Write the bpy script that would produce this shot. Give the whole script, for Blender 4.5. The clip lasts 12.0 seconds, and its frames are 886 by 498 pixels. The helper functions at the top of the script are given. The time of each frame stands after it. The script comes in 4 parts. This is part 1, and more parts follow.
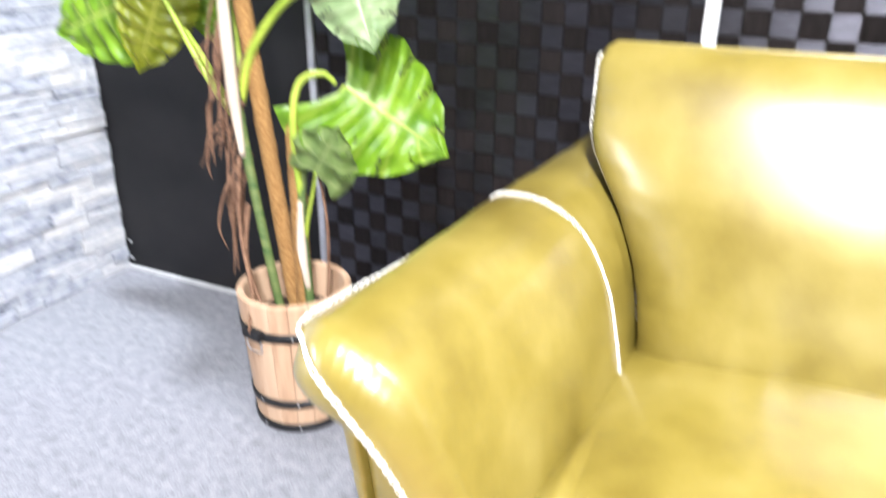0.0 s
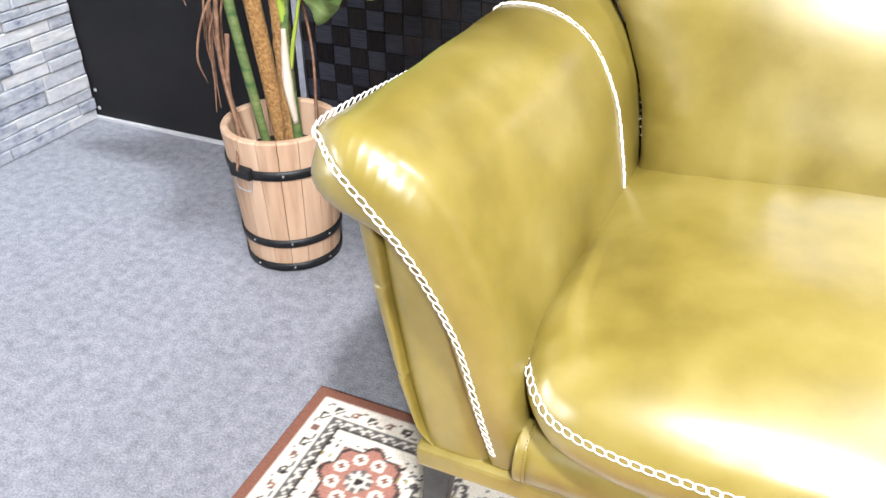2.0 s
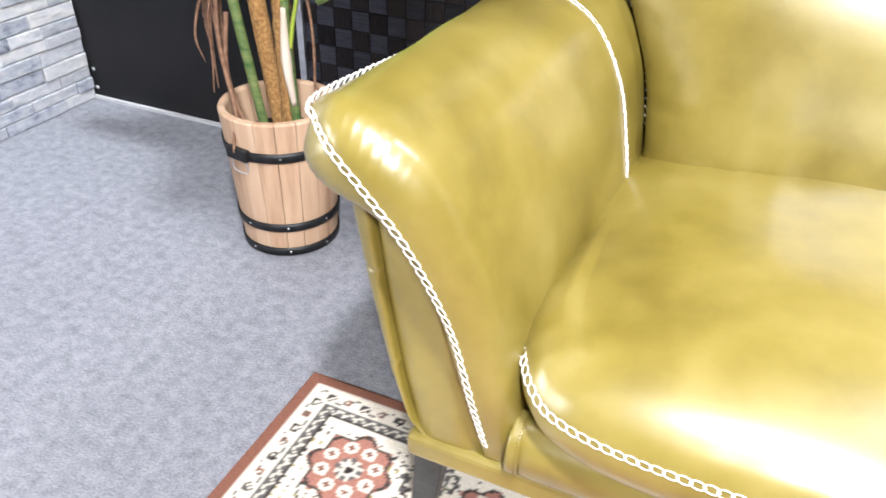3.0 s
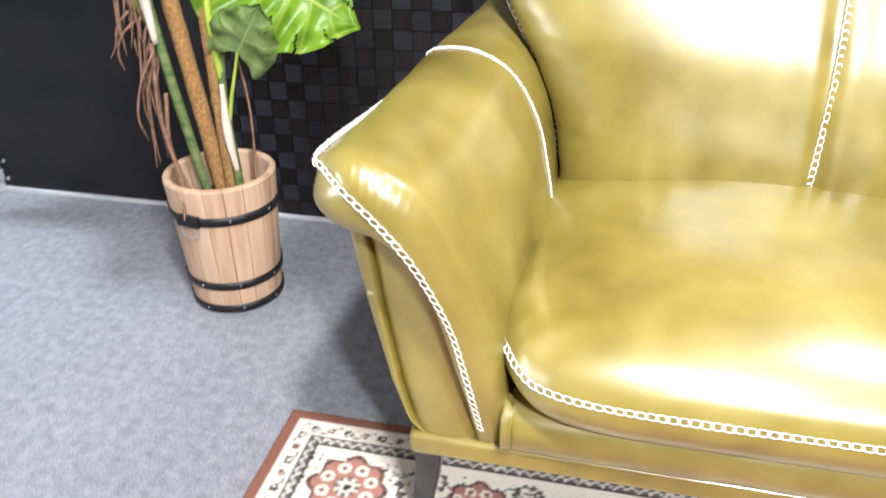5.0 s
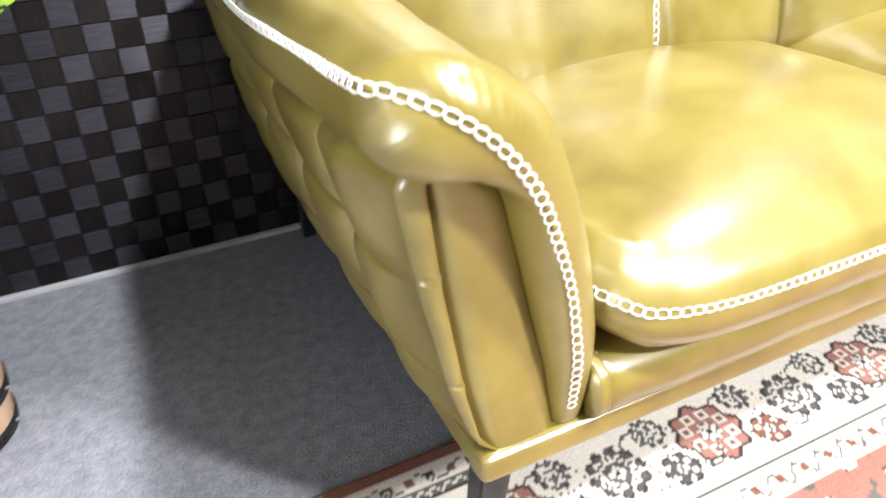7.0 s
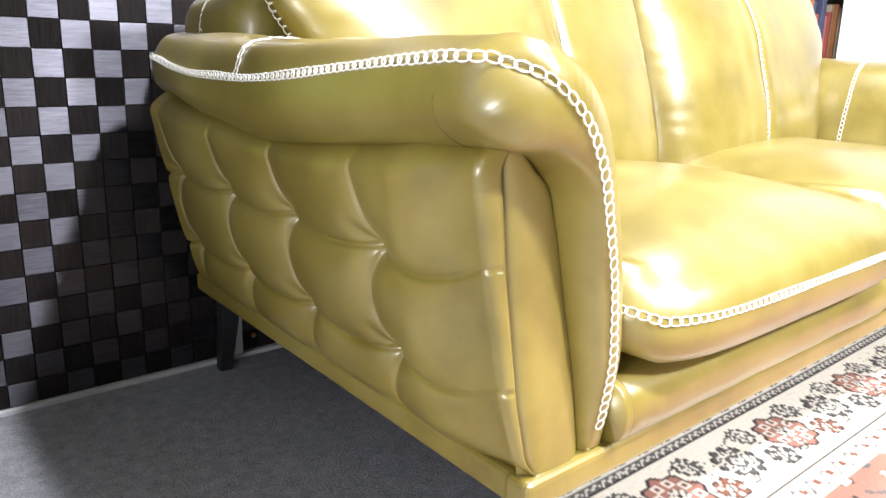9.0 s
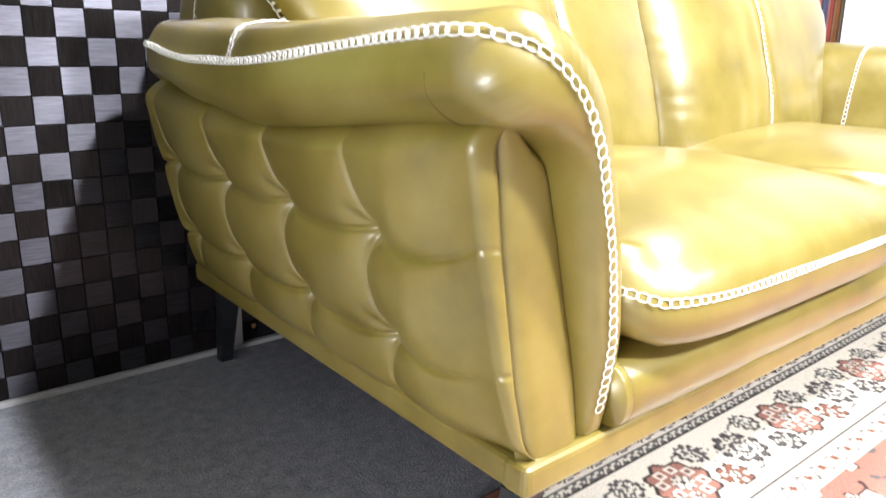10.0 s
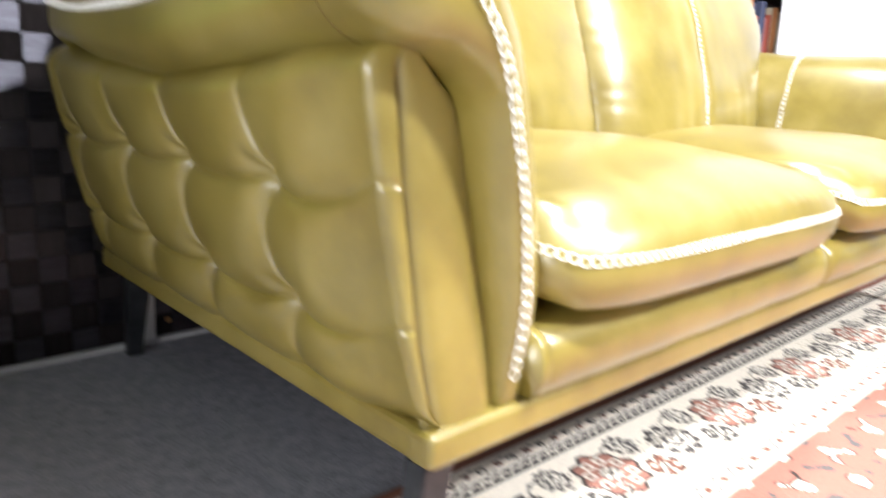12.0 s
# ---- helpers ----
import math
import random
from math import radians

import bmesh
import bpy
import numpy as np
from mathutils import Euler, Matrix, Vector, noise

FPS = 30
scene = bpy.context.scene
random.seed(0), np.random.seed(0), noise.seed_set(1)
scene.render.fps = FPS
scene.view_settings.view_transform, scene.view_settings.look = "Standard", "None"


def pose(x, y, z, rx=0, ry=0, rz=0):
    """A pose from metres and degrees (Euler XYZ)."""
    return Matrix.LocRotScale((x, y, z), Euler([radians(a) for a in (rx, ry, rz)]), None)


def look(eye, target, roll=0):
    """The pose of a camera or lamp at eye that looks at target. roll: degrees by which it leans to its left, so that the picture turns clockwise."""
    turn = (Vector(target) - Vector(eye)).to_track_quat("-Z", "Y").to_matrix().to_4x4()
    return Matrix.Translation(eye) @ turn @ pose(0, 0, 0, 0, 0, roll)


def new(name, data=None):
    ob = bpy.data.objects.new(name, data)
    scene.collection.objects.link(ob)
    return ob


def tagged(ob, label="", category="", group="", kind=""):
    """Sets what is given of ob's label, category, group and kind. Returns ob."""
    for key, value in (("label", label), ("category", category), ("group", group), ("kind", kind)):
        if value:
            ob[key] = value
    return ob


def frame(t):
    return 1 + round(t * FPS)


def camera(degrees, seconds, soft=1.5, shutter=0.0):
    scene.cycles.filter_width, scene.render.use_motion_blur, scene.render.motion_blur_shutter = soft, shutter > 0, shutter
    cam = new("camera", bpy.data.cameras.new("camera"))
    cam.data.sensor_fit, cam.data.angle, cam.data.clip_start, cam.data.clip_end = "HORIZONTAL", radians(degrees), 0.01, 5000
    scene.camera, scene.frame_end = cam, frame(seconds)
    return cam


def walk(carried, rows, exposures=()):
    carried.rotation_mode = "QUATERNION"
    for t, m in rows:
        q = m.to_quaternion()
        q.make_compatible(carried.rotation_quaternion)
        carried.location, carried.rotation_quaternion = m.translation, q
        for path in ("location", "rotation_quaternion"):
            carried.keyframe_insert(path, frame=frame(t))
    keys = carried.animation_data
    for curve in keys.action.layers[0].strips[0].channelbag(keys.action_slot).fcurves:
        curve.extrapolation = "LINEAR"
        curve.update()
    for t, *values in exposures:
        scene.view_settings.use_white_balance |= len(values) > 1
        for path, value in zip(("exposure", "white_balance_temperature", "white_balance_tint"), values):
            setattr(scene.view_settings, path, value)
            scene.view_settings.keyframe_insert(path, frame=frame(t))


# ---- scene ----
cam = camera(61.3, 12.0, shutter=0.8)

PATH = [
    (0, (0.334, -0.555, 1.021), (-0.441, 1.008, 0.268), 0.2),
    (0.5, (0.285, -0.585, 0.986), (-0.322, 0.945, 0.037), 0.1),
    (1, (0.273, -0.605, 0.961), (-0.358, 0.860, -0.071), 0.6),
    (1.5, (0.281, -0.595, 0.958), (-0.343, 0.859, -0.094), 0.4),
    (2, (0.287, -0.591, 0.950), (-0.340, 0.863, -0.100), 0.1),
    (2.5, (0.284, -0.587, 0.943), (-0.344, 0.861, -0.116), -0.0),
    (3, (0.286, -0.575, 0.931), (-0.337, 0.867, -0.137), 1.4),
    (3.2, (0.291, -0.569, 0.926), (-0.309, 0.884, -0.141), 2.1),
    (4.8, (0.259, -0.732, 0.973), (-0.144, 0.849, -0.000), -0.1),
    (5, (0.227, -0.769, 0.986), (-0.145, 0.833, 0.034), -0.6),
    (5.5, (0.080, -0.733, 0.949), (0.037, 0.933, 0.037), 1.7),
    (6, (-0.096, -0.679, 0.935), (0.136, 0.973, 0.025), -1.3),
    (6.5, (-0.193, -0.547, 0.893), (0.297, 0.966, -0.147), -1.6),
    (8.3, (-0.472, -0.449, 0.614), (0.710, 0.941, 0.086), -0.3),
    (8.5, (-0.491, -0.462, 0.637), (0.714, 0.924, 0.149), 1.5),
    (9, (-0.509, -0.459, 0.635), (0.687, 0.941, 0.169), 1.3),
    (9.5, (-0.507, -0.463, 0.638), (0.691, 0.939, 0.178), 0.6),
    (10, (-0.496, -0.458, 0.621), (0.689, 0.946, 0.139), 0.7),
    (10.5, (-0.471, -0.443, 0.591), (0.726, 0.942, 0.082), -0.8),
    (11, (-0.472, -0.441, 0.595), (0.746, 0.964, 0.205), -0.4),
    (11.5, (-0.472, -0.438, 0.591), (0.749, 0.968, 0.215), 0.5),
    (12, (-0.432, -0.457, 0.531), (0.855, 0.880, 0.126), 2.4),
]
walk(cam, [(t, look(eye, target, roll)) for t, eye, target, roll in PATH],
     exposures=[(0.0, 0.34, 6150, 10), (1.0, 0.18, 6150, 10), (1.6, 0.03, 6150, 10), (3.2, -0.05, 6150, 10), (4.8, -0.08, 6150, 10), (5.5, 0.02, 6150, 10), (6.5, 0.14, 6150, 10), (8.3, 0.45, 6150, 10), (12.0, 0.45, 6150, 10)])

# ---- world, lamps ----
world = bpy.data.worlds.new("world")
scene.world = world
world.use_nodes = True
world.node_tree.nodes["Background"].inputs[0].default_value = (0.80, 0.88, 1.0, 1)
world.node_tree.nodes["Background"].inputs[1].default_value = 0.10


def ceiling_lamp(x, y, z, size, power, colour, aim, spread):
    data = bpy.data.lights.new("ceiling_spot", "AREA")
    data.shape, data.size, data.energy, data.color = "DISK", size, power, colour
    data.spread = radians(spread)
    ob = new("ceiling_spot", data)
    ob.matrix_world = look((x, y, z), aim)
    return tagged(ob, "unseen round white ceiling spotlight shining down", "lamp", kind="structure")


ceiling_lamp(0.535, -0.886, 2.42, 0.16, 72, (1.0, 0.985, 0.97), (0.0, 0.2, 0.4), 150)
# Unseen, set far forward to add frontal light on rug and sofa.
ceiling_lamp(1.30, -2.30, 2.42, 0.25, 78, (1.0, 0.985, 0.97), (0.6, 0.0, 0.2), 120)
ceiling_lamp(1.32, 0.23, 2.42, 0.30, 26, (1.0, 0.985, 0.97), (1.2, -0.5, 0.0), 120)
# Unseen extra lamp, added to brighten the stone wall.
ceiling_lamp(-0.70, 0.25, 2.42, 0.18, 15, (0.93, 0.96, 1.0), (-1.55, 0.45, 0.5), 70)


def fill_light(x, y, z, wide, high, power, colour, aim):
    """Unseen area lamp added as fill; no window is known there."""
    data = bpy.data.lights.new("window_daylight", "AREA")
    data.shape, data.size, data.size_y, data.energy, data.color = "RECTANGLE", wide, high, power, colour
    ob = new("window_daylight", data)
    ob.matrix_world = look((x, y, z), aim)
    return tagged(ob, "unseen area lamp added as fill in a wall opening", "window light", kind="structure")


# Made-up opening in an unseen wall; holds the lamp that brightens the sofa's side.
GAP_Y0, GAP_Y1, GAP_Z0, GAP_Z1 = -2.4, -1.2, 0.30, 1.60
fill_light(-3.24, (GAP_Y0 + GAP_Y1) / 2, (GAP_Z0 + GAP_Z1) / 2, GAP_Y1 - GAP_Y0, GAP_Z1 - GAP_Z0, 125, (1.0, 0.985, 0.96), (0.0, (GAP_Y0 + GAP_Y1) / 2, (GAP_Z0 + GAP_Z1) / 2))


# ---- materials ----
def material(name, rough=0.6, metal=0.0, spec=0.5):
    m = bpy.data.materials.new(name)
    m.use_nodes = True
    nodes, links = m.node_tree.nodes, m.node_tree.links
    b = nodes["Principled BSDF"]
    b.inputs["Roughness"].default_value = rough
    b.inputs["Metallic"].default_value = metal
    b.inputs["Specular IOR Level"].default_value = spec
    return m, nodes, links, b


def ramp(nodes, stops):
    r = nodes.new("ShaderNodeValToRGB")
    e = r.color_ramp.elements
    while len(e) < len(stops):
        e.new(0.5)
    for el, (p, c) in zip(e, stops):
        el.position, el.color = p, (*c, 1) if len(c) == 3 else c
    return r


def coords(nodes, links, scale=(1, 1, 1), which="Object"):
    tc, mp = nodes.new("ShaderNodeTexCoord"), nodes.new("ShaderNodeMapping")
    mp.inputs["Scale"].default_value = scale
    links.new(tc.outputs[which], mp.inputs["Vector"])
    return mp.outputs["Vector"]


def noise_node(nodes, links, vec, scale, detail=4, rough=0.55):
    n = nodes.new("ShaderNodeTexNoise")
    n.inputs["Scale"].default_value, n.inputs["Detail"].default_value, n.inputs["Roughness"].default_value = scale, detail, rough
    links.new(vec, n.inputs["Vector"])
    return n


def bump(nodes, links, b, height, strength, distance):
    bp = nodes.new("ShaderNodeBump")
    bp.inputs["Strength"].default_value, bp.inputs["Distance"].default_value = strength, distance
    links.new(height, bp.inputs["Height"])
    links.new(bp.outputs["Normal"], b.inputs["Normal"])
    return bp


def noisy(name, dark, light, scale, rough=0.6, metal=0.0, bump_scale=None, bump_by=0.2, bump_dist=0.002, spec=0.5, stretch=(1, 1, 1)):
    m, nodes, links, b = material(name, rough, metal, spec)
    v = coords(nodes, links, stretch)
    n = noise_node(nodes, links, v, scale, 6)
    r = ramp(nodes, [(0.3, dark), (0.7, light)])
    links.new(n.outputs["Fac"], r.inputs["Fac"])
    links.new(r.outputs["Color"], b.inputs["Base Color"])
    if bump_scale:
        n2 = noise_node(nodes, links, v, bump_scale, 3)
        bump(nodes, links, b, n2.outputs["Fac"], bump_by, bump_dist)
    return m


def leather():
    m, nodes, links, b = material("olive_leather", 0.40, 0.0, 0.55)
    v = coords(nodes, links)
    big = noise_node(nodes, links, v, 7.0, 6)
    r = ramp(nodes, [(0.30, (0.132, 0.096, 0.013)), (0.50, (0.192, 0.146, 0.025)), (0.70, (0.246, 0.192, 0.046))])
    links.new(big.outputs["Fac"], r.inputs["Fac"])
    links.new(r.outputs["Color"], b.inputs["Base Color"])
    mid = noise_node(nodes, links, v, 14.0, 4)
    rr = ramp(nodes, [(0.3, (0.36, 0.36, 0.36)), (0.75, (0.46, 0.46, 0.46))])
    links.new(mid.outputs["Fac"], rr.inputs["Fac"])
    links.new(rr.outputs["Color"], b.inputs["Roughness"])
    wr = noise_node(nodes, links, v, 28.0, 2, 0.45)
    bump(nodes, links, b, wr.outputs["Fac"], 0.06, 0.003)
    b.inputs["Coat Weight"].default_value = 0.80
    b.inputs["Coat Roughness"].default_value = 0.27
    return m


LEATHER = leather()
THREAD = noisy("white_thread", (0.62, 0.60, 0.55), (0.84, 0.82, 0.78), 300, 0.75)
DARK_THREAD = noisy("dark_thread", (0.09, 0.06, 0.01), (0.14, 0.10, 0.02), 200, 0.7)
GREY_METAL = noisy("grey_metal", (0.05, 0.055, 0.06), (0.085, 0.09, 0.10), 30, 0.38, 0.85, 120, 0.08)
CARPET_DARK, CARPET_LIGHT = (0.14, 0.14, 0.16), (0.325, 0.325, 0.36)


def carpet():
    m, nodes, links, b = material("grey_carpet", 0.95, 0, 0.1)
    v = coords(nodes, links)
    fine = noise_node(nodes, links, v, 260, 3, 0.7)
    mid = noise_node(nodes, links, v, 42, 4, 0.65)
    add = nodes.new("ShaderNodeMath")
    add.operation = "MULTIPLY_ADD"
    add.inputs[1].default_value = 0.6
    links.new(fine.outputs["Fac"], add.inputs[0])
    sc = nodes.new("ShaderNodeMath")
    sc.operation = "MULTIPLY"
    sc.inputs[1].default_value = 0.4
    links.new(mid.outputs["Fac"], sc.inputs[0])
    links.new(sc.outputs[0], add.inputs[2])
    r = ramp(nodes, [(0.36, CARPET_DARK), (0.64, CARPET_LIGHT)])
    links.new(add.outputs[0], r.inputs["Fac"])
    links.new(r.outputs["Color"], b.inputs["Base Color"])
    bump(nodes, links, b, fine.outputs["Fac"], 0.7, 0.004)
    return m


CARPET = carpet()


def tile_material(name, dark, light, stretch, rough, metal, turn):
    m, nodes, links, b = material(name, rough, metal, 0.4)
    tg = nodes.new("ShaderNodeTangent")
    tg.direction_type, tg.axis = "RADIAL", "Z"
    links.new(tg.outputs[0], b.inputs["Tangent"])
    b.inputs["Anisotropic"].default_value = 0.93
    b.inputs["Anisotropic Rotation"].default_value = turn
    v = coords(nodes, links, stretch)
    n = noise_node(nodes, links, v, 1.0, 5, 0.7)
    info = nodes.new("ShaderNodeObjectInfo")
    geo = nodes.new("ShaderNodeNewGeometry")
    rnd = nodes.new("ShaderNodeMath")
    rnd.operation = "ADD"
    links.new(info.outputs["Random"], rnd.inputs[0])
    links.new(geo.outputs["Random Per Island"], rnd.inputs[1])
    fr = nodes.new("ShaderNodeMath")
    fr.operation = "FRACT"
    links.new(rnd.outputs[0], fr.inputs[0])
    ma = nodes.new("ShaderNodeMath")
    ma.operation = "MULTIPLY_ADD"
    ma.inputs[1].default_value = 0.22
    links.new(fr.outputs[0], ma.inputs[0])
    links.new(n.outputs["Fac"], ma.inputs[2])
    r = ramp(nodes, [(0.35, dark), (0.85, light)])
    links.new(ma.outputs[0], r.inputs["Fac"])
    links.new(r.outputs["Color"], b.inputs["Base Color"])
    bump(nodes, links, b, n.outputs["Fac"], 0.25, 0.001)
    return m


TILE_LIGHT = tile_material("silver_grey_tile", (0.042, 0.041, 0.050), (0.108, 0.106, 0.126), (25, 25, 420), 0.42, 0.92, 0.25)
TILE_DARK = tile_material("black_brown_tile", (0.012, 0.010, 0.010), (0.046, 0.038, 0.038), (420, 25, 25), 0.45, 0.7, 0.0)
BLACK_PANEL = noisy("black_panel", (0.006, 0.006, 0.007), (0.012, 0.011, 0.012), 8, 0.55, 0, 300, 0.15, 0.001, 0.3)
WHITE_PAINT = noisy("white_paint", (0.72, 0.72, 0.73), (0.82, 0.82, 0.82), 6, 0.5)
GREY_TRIM = noisy("grey_trim", (0.40, 0.40, 0.41), (0.52, 0.52, 0.53), 12, 0.5)
# Tones of the unseen walls and ceiling, lowered to weaken bounced light.
DIM_WALL = noisy("dim_unseen_wall", (0.075, 0.075, 0.08), (0.11, 0.11, 0.115), 4, 0.85, 0, 60, 0.1)
PLASTER = noisy("plaster", (0.34, 0.34, 0.34), (0.42, 0.42, 0.42), 4, 0.9, 0, 60, 0.1)
ALU = noisy("aluminium", (0.55, 0.55, 0.58), (0.72, 0.72, 0.75), 40, 0.35, 0.9)
BRASS = noisy("brass", (0.5, 0.28, 0.1), (0.7, 0.42, 0.2), 40, 0.35, 0.9)
BLACK_IRON = noisy("black_iron", (0.012, 0.012, 0.013), (0.03, 0.03, 0.032), 60, 0.5, 0.6, 200, 0.2)
SOIL = noisy("soil", (0.012, 0.008, 0.005), (0.05, 0.03, 0.018), 90, 0.95, 0, 120, 1.0, 0.01)
COIR = noisy("coir", (0.20, 0.09, 0.025), (0.46, 0.26, 0.09), 160, 0.95, 0, 240, 1.0, 0.006)
ROOT = noisy("aerial_root", (0.10, 0.045, 0.025), (0.27, 0.15, 0.09), 60, 0.85, 0, 120, 0.5)
STEM = noisy("stem_bark", (0.03, 0.085, 0.02), (0.17, 0.20, 0.07), 30, 0.6, 0, 80, 0.4, 0.003, 0.4, (1, 1, 2.5))
PETIOLE = noisy("petiole", (0.22, 0.32, 0.03), (0.42, 0.50, 0.07), 12, 0.45)


def wood():
    m, nodes, links, b = material("bare_pine", 0.65, 0, 0.3)
    v = coords(nodes, links, (45, 45, 3.0))
    n = noise_node(nodes, links, v, 1.0, 6, 0.6)
    info = nodes.new("ShaderNodeObjectInfo")
    ma = nodes.new("ShaderNodeMath")
    ma.operation = "MULTIPLY_ADD"
    ma.inputs[1].default_value = 0.35
    links.new(info.outputs["Random"], ma.inputs[0])
    links.new(n.outputs["Fac"], ma.inputs[2])
    r = ramp(nodes, [(0.3, (0.29, 0.165, 0.10)), (0.55, (0.46, 0.30, 0.195)), (1.0, (0.56, 0.40, 0.28))])
    links.new(ma.outputs[0], r.inputs["Fac"])
    links.new(r.outputs["Color"], b.inputs["Base Color"])
    bump(nodes, links, b, n.outputs["Fac"], 0.2, 0.002)
    return m


WOOD = wood()


def stone():
    m, nodes, links, b = material("split_stone", 0.8, 0, 0.3)
    v = coords(nodes, links, (24, 24, 46))
    n = noise_node(nodes, links, v, 1.0, 8, 0.65)
    info = nodes.new("ShaderNodeObjectInfo")
    geo = nodes.new("ShaderNodeNewGeometry")
    ad = nodes.new("ShaderNodeMath")
    ad.operation = "ADD"
    links.new(info.outputs["Random"], ad.inputs[0])
    links.new(geo.outputs["Random Per Island"], ad.inputs[1])
    fr = nodes.new("ShaderNodeMath")
    fr.operation = "FRACT"
    links.new(ad.outputs[0], fr.inputs[0])
    ma = nodes.new("ShaderNodeMath")
    ma.operation = "MULTIPLY_ADD"
    ma.inputs[1].default_value = 0.36
    links.new(fr.outputs[0], ma.inputs[0])
    links.new(n.outputs["Fac"], ma.inputs[2])
    r = ramp(nodes, [(0.36, (0.10, 0.11, 0.14)), (0.5, (0.30, 0.315, 0.36)), (0.75, (0.46, 0.46, 0.48)), (1.0, (0.60, 0.58, 0.56))])
    links.new(ma.outputs[0], r.inputs["Fac"])
    links.new(r.outputs["Color"], b.inputs["Base Color"])
    bump(nodes, links, b, n.outputs["Fac"], 0.8, 0.012)
    return m


STONE = stone()


def rug_material():
    m, nodes, links, b = material("woven_rug", 0.95, 0, 0.1)
    a = nodes.new("ShaderNodeVertexColor")
    a.layer_name = "weave"
    v = coords(nodes, links)
    n = noise_node(nodes, links, v, 380, 3, 0.7)
    r = ramp(nodes, [(0.25, (0.62, 0.62, 0.62)), (0.75, (1.15, 1.15, 1.15))])
    links.new(n.outputs["Fac"], r.inputs["Fac"])
    mx = nodes.new("ShaderNodeMix")
    mx.data_type, mx.blend_type = "RGBA", "MULTIPLY"
    mx.inputs["Factor"].default_value = 1.0
    links.new(a.outputs["Color"], mx.inputs["A"])
    links.new(r.outputs["Color"], mx.inputs["B"])
    links.new(mx.outputs["Result"], b.inputs["Base Color"])
    bump(nodes, links, b, n.outputs["Fac"], 0.6, 0.003)
    return m


RUG = rug_material()


def leaf_material(name, dark, light, vein):
    m, nodes, links, b = material(name, 0.38, 0, 0.5)
    uv = nodes.new("ShaderNodeUVMap")
    sep = nodes.new("ShaderNodeSeparateXYZ")
    links.new(uv.outputs[0], sep.inputs[0])
    n = noise_node(nodes, links, coords(nodes, links), 22, 5)
    base = ramp(nodes, [(0.3, dark), (0.7, light)])
    links.new(n.outputs["Fac"], base.inputs["Fac"])
    vr = ramp(nodes, [(0.0, (1, 1, 1)), (0.05, (0, 0, 0))])
    ab = nodes.new("ShaderNodeMath")
    ab.operation = "ABSOLUTE"
    links.new(sep.outputs["Y"], ab.inputs[0])
    links.new(ab.outputs[0], vr.inputs["Fac"])
    wv = nodes.new("ShaderNodeMath")
    wv.operation = "PINGPONG"
    wv.inputs[1].default_value = 0.5
    links.new(sep.outputs["X"], wv.inputs[0])
    sr = ramp(nodes, [(0.0, (0.55, 0.55, 0.55)), (0.10, (0, 0, 0))])
    links.new(wv.outputs[0], sr.inputs["Fac"])
    mxv = nodes.new("ShaderNodeMath")
    mxv.operation = "MAXIMUM"
    links.new(vr.outputs["Color"], mxv.inputs[0])
    links.new(sr.outputs["Color"], mxv.inputs[1])
    mx = nodes.new("ShaderNodeMix")
    mx.data_type = "RGBA"
    links.new(mxv.outputs[0], mx.inputs["Factor"])
    links.new(base.outputs["Color"], mx.inputs["A"])
    mx.inputs["B"].default_value = (*vein, 1)
    links.new(mx.outputs["Result"], b.inputs["Base Color"])
    bump(nodes, links, b, mxv.outputs[0], 0.35, 0.002)
    tr = nodes.new("ShaderNodeBsdfTranslucent")
    links.new(mx.outputs["Result"], tr.inputs["Color"])
    ms = nodes.new("ShaderNodeMixShader")
    ms.inputs[0].default_value = 0.35
    out = nodes["Material Output"]
    links.new(b.outputs[0], ms.inputs[1])
    links.new(tr.outputs[0], ms.inputs[2])
    links.new(ms.outputs[0], out.inputs["Surface"])
    return m


LEAF = leaf_material("green_leaf", (0.10, 0.23, 0.008), (0.25, 0.42, 0.025), (0.44, 0.54, 0.10))
LEAF_DULL = leaf_material("dull_leaf", (0.10, 0.17, 0.04), (0.24, 0.32, 0.11), (0.32, 0.38, 0.16))
LEAF_PALE = leaf_material("pale_leaf", (0.20, 0.30, 0.13), (0.33, 0.42, 0.22), (0.50, 0.58, 0.35))
# Yellow-green base colour carries the look of light from behind.
LEAF_BACKLIT = leaf_material("yellow_green_leaf", (0.14, 0.17, 0.008), (0.26, 0.28, 0.02), (0.42, 0.42, 0.08))


# ---- mesh helpers ----
def mesh_of(name, verts, faces, mat, smooth=True):
    me = bpy.data.meshes.new(name)
    me.from_pydata([tuple(map(float, p)) for p in verts], [], faces)
    me.materials.append(mat)
    if smooth:
        me.polygons.foreach_set("use_smooth", [True] * len(me.polygons))
    me.validate()
    me.update()
    return me


def put(name, me, parent=None, label=""):
    ob = new(name, me)
    if parent:
        ob.parent = parent
    return tagged(ob, label)


def grid(name, pts, mat, parent=None, label="", wrap_u=False, wrap_v=False, flip=False, caps=False):
    """A sheet from an array of points (rows, columns, 3)."""
    nu, nv = pts.shape[:2]
    faces = []
    for i in range(nu if wrap_u else nu - 1):
        for j in range(nv if wrap_v else nv - 1):
            a, b, c, d = i * nv + j, ((i + 1) % nu) * nv + j, ((i + 1) % nu) * nv + (j + 1) % nv, i * nv + (j + 1) % nv
            faces.append((a, d, c, b) if flip else (a, b, c, d))
    if caps:
        faces.append(tuple(range(nv)))
        faces.append(tuple((nu - 1) * nv + j for j in reversed(range(nv))))
    return put(name, mesh_of(name, pts.reshape(-1, 3), faces, mat), parent, label)


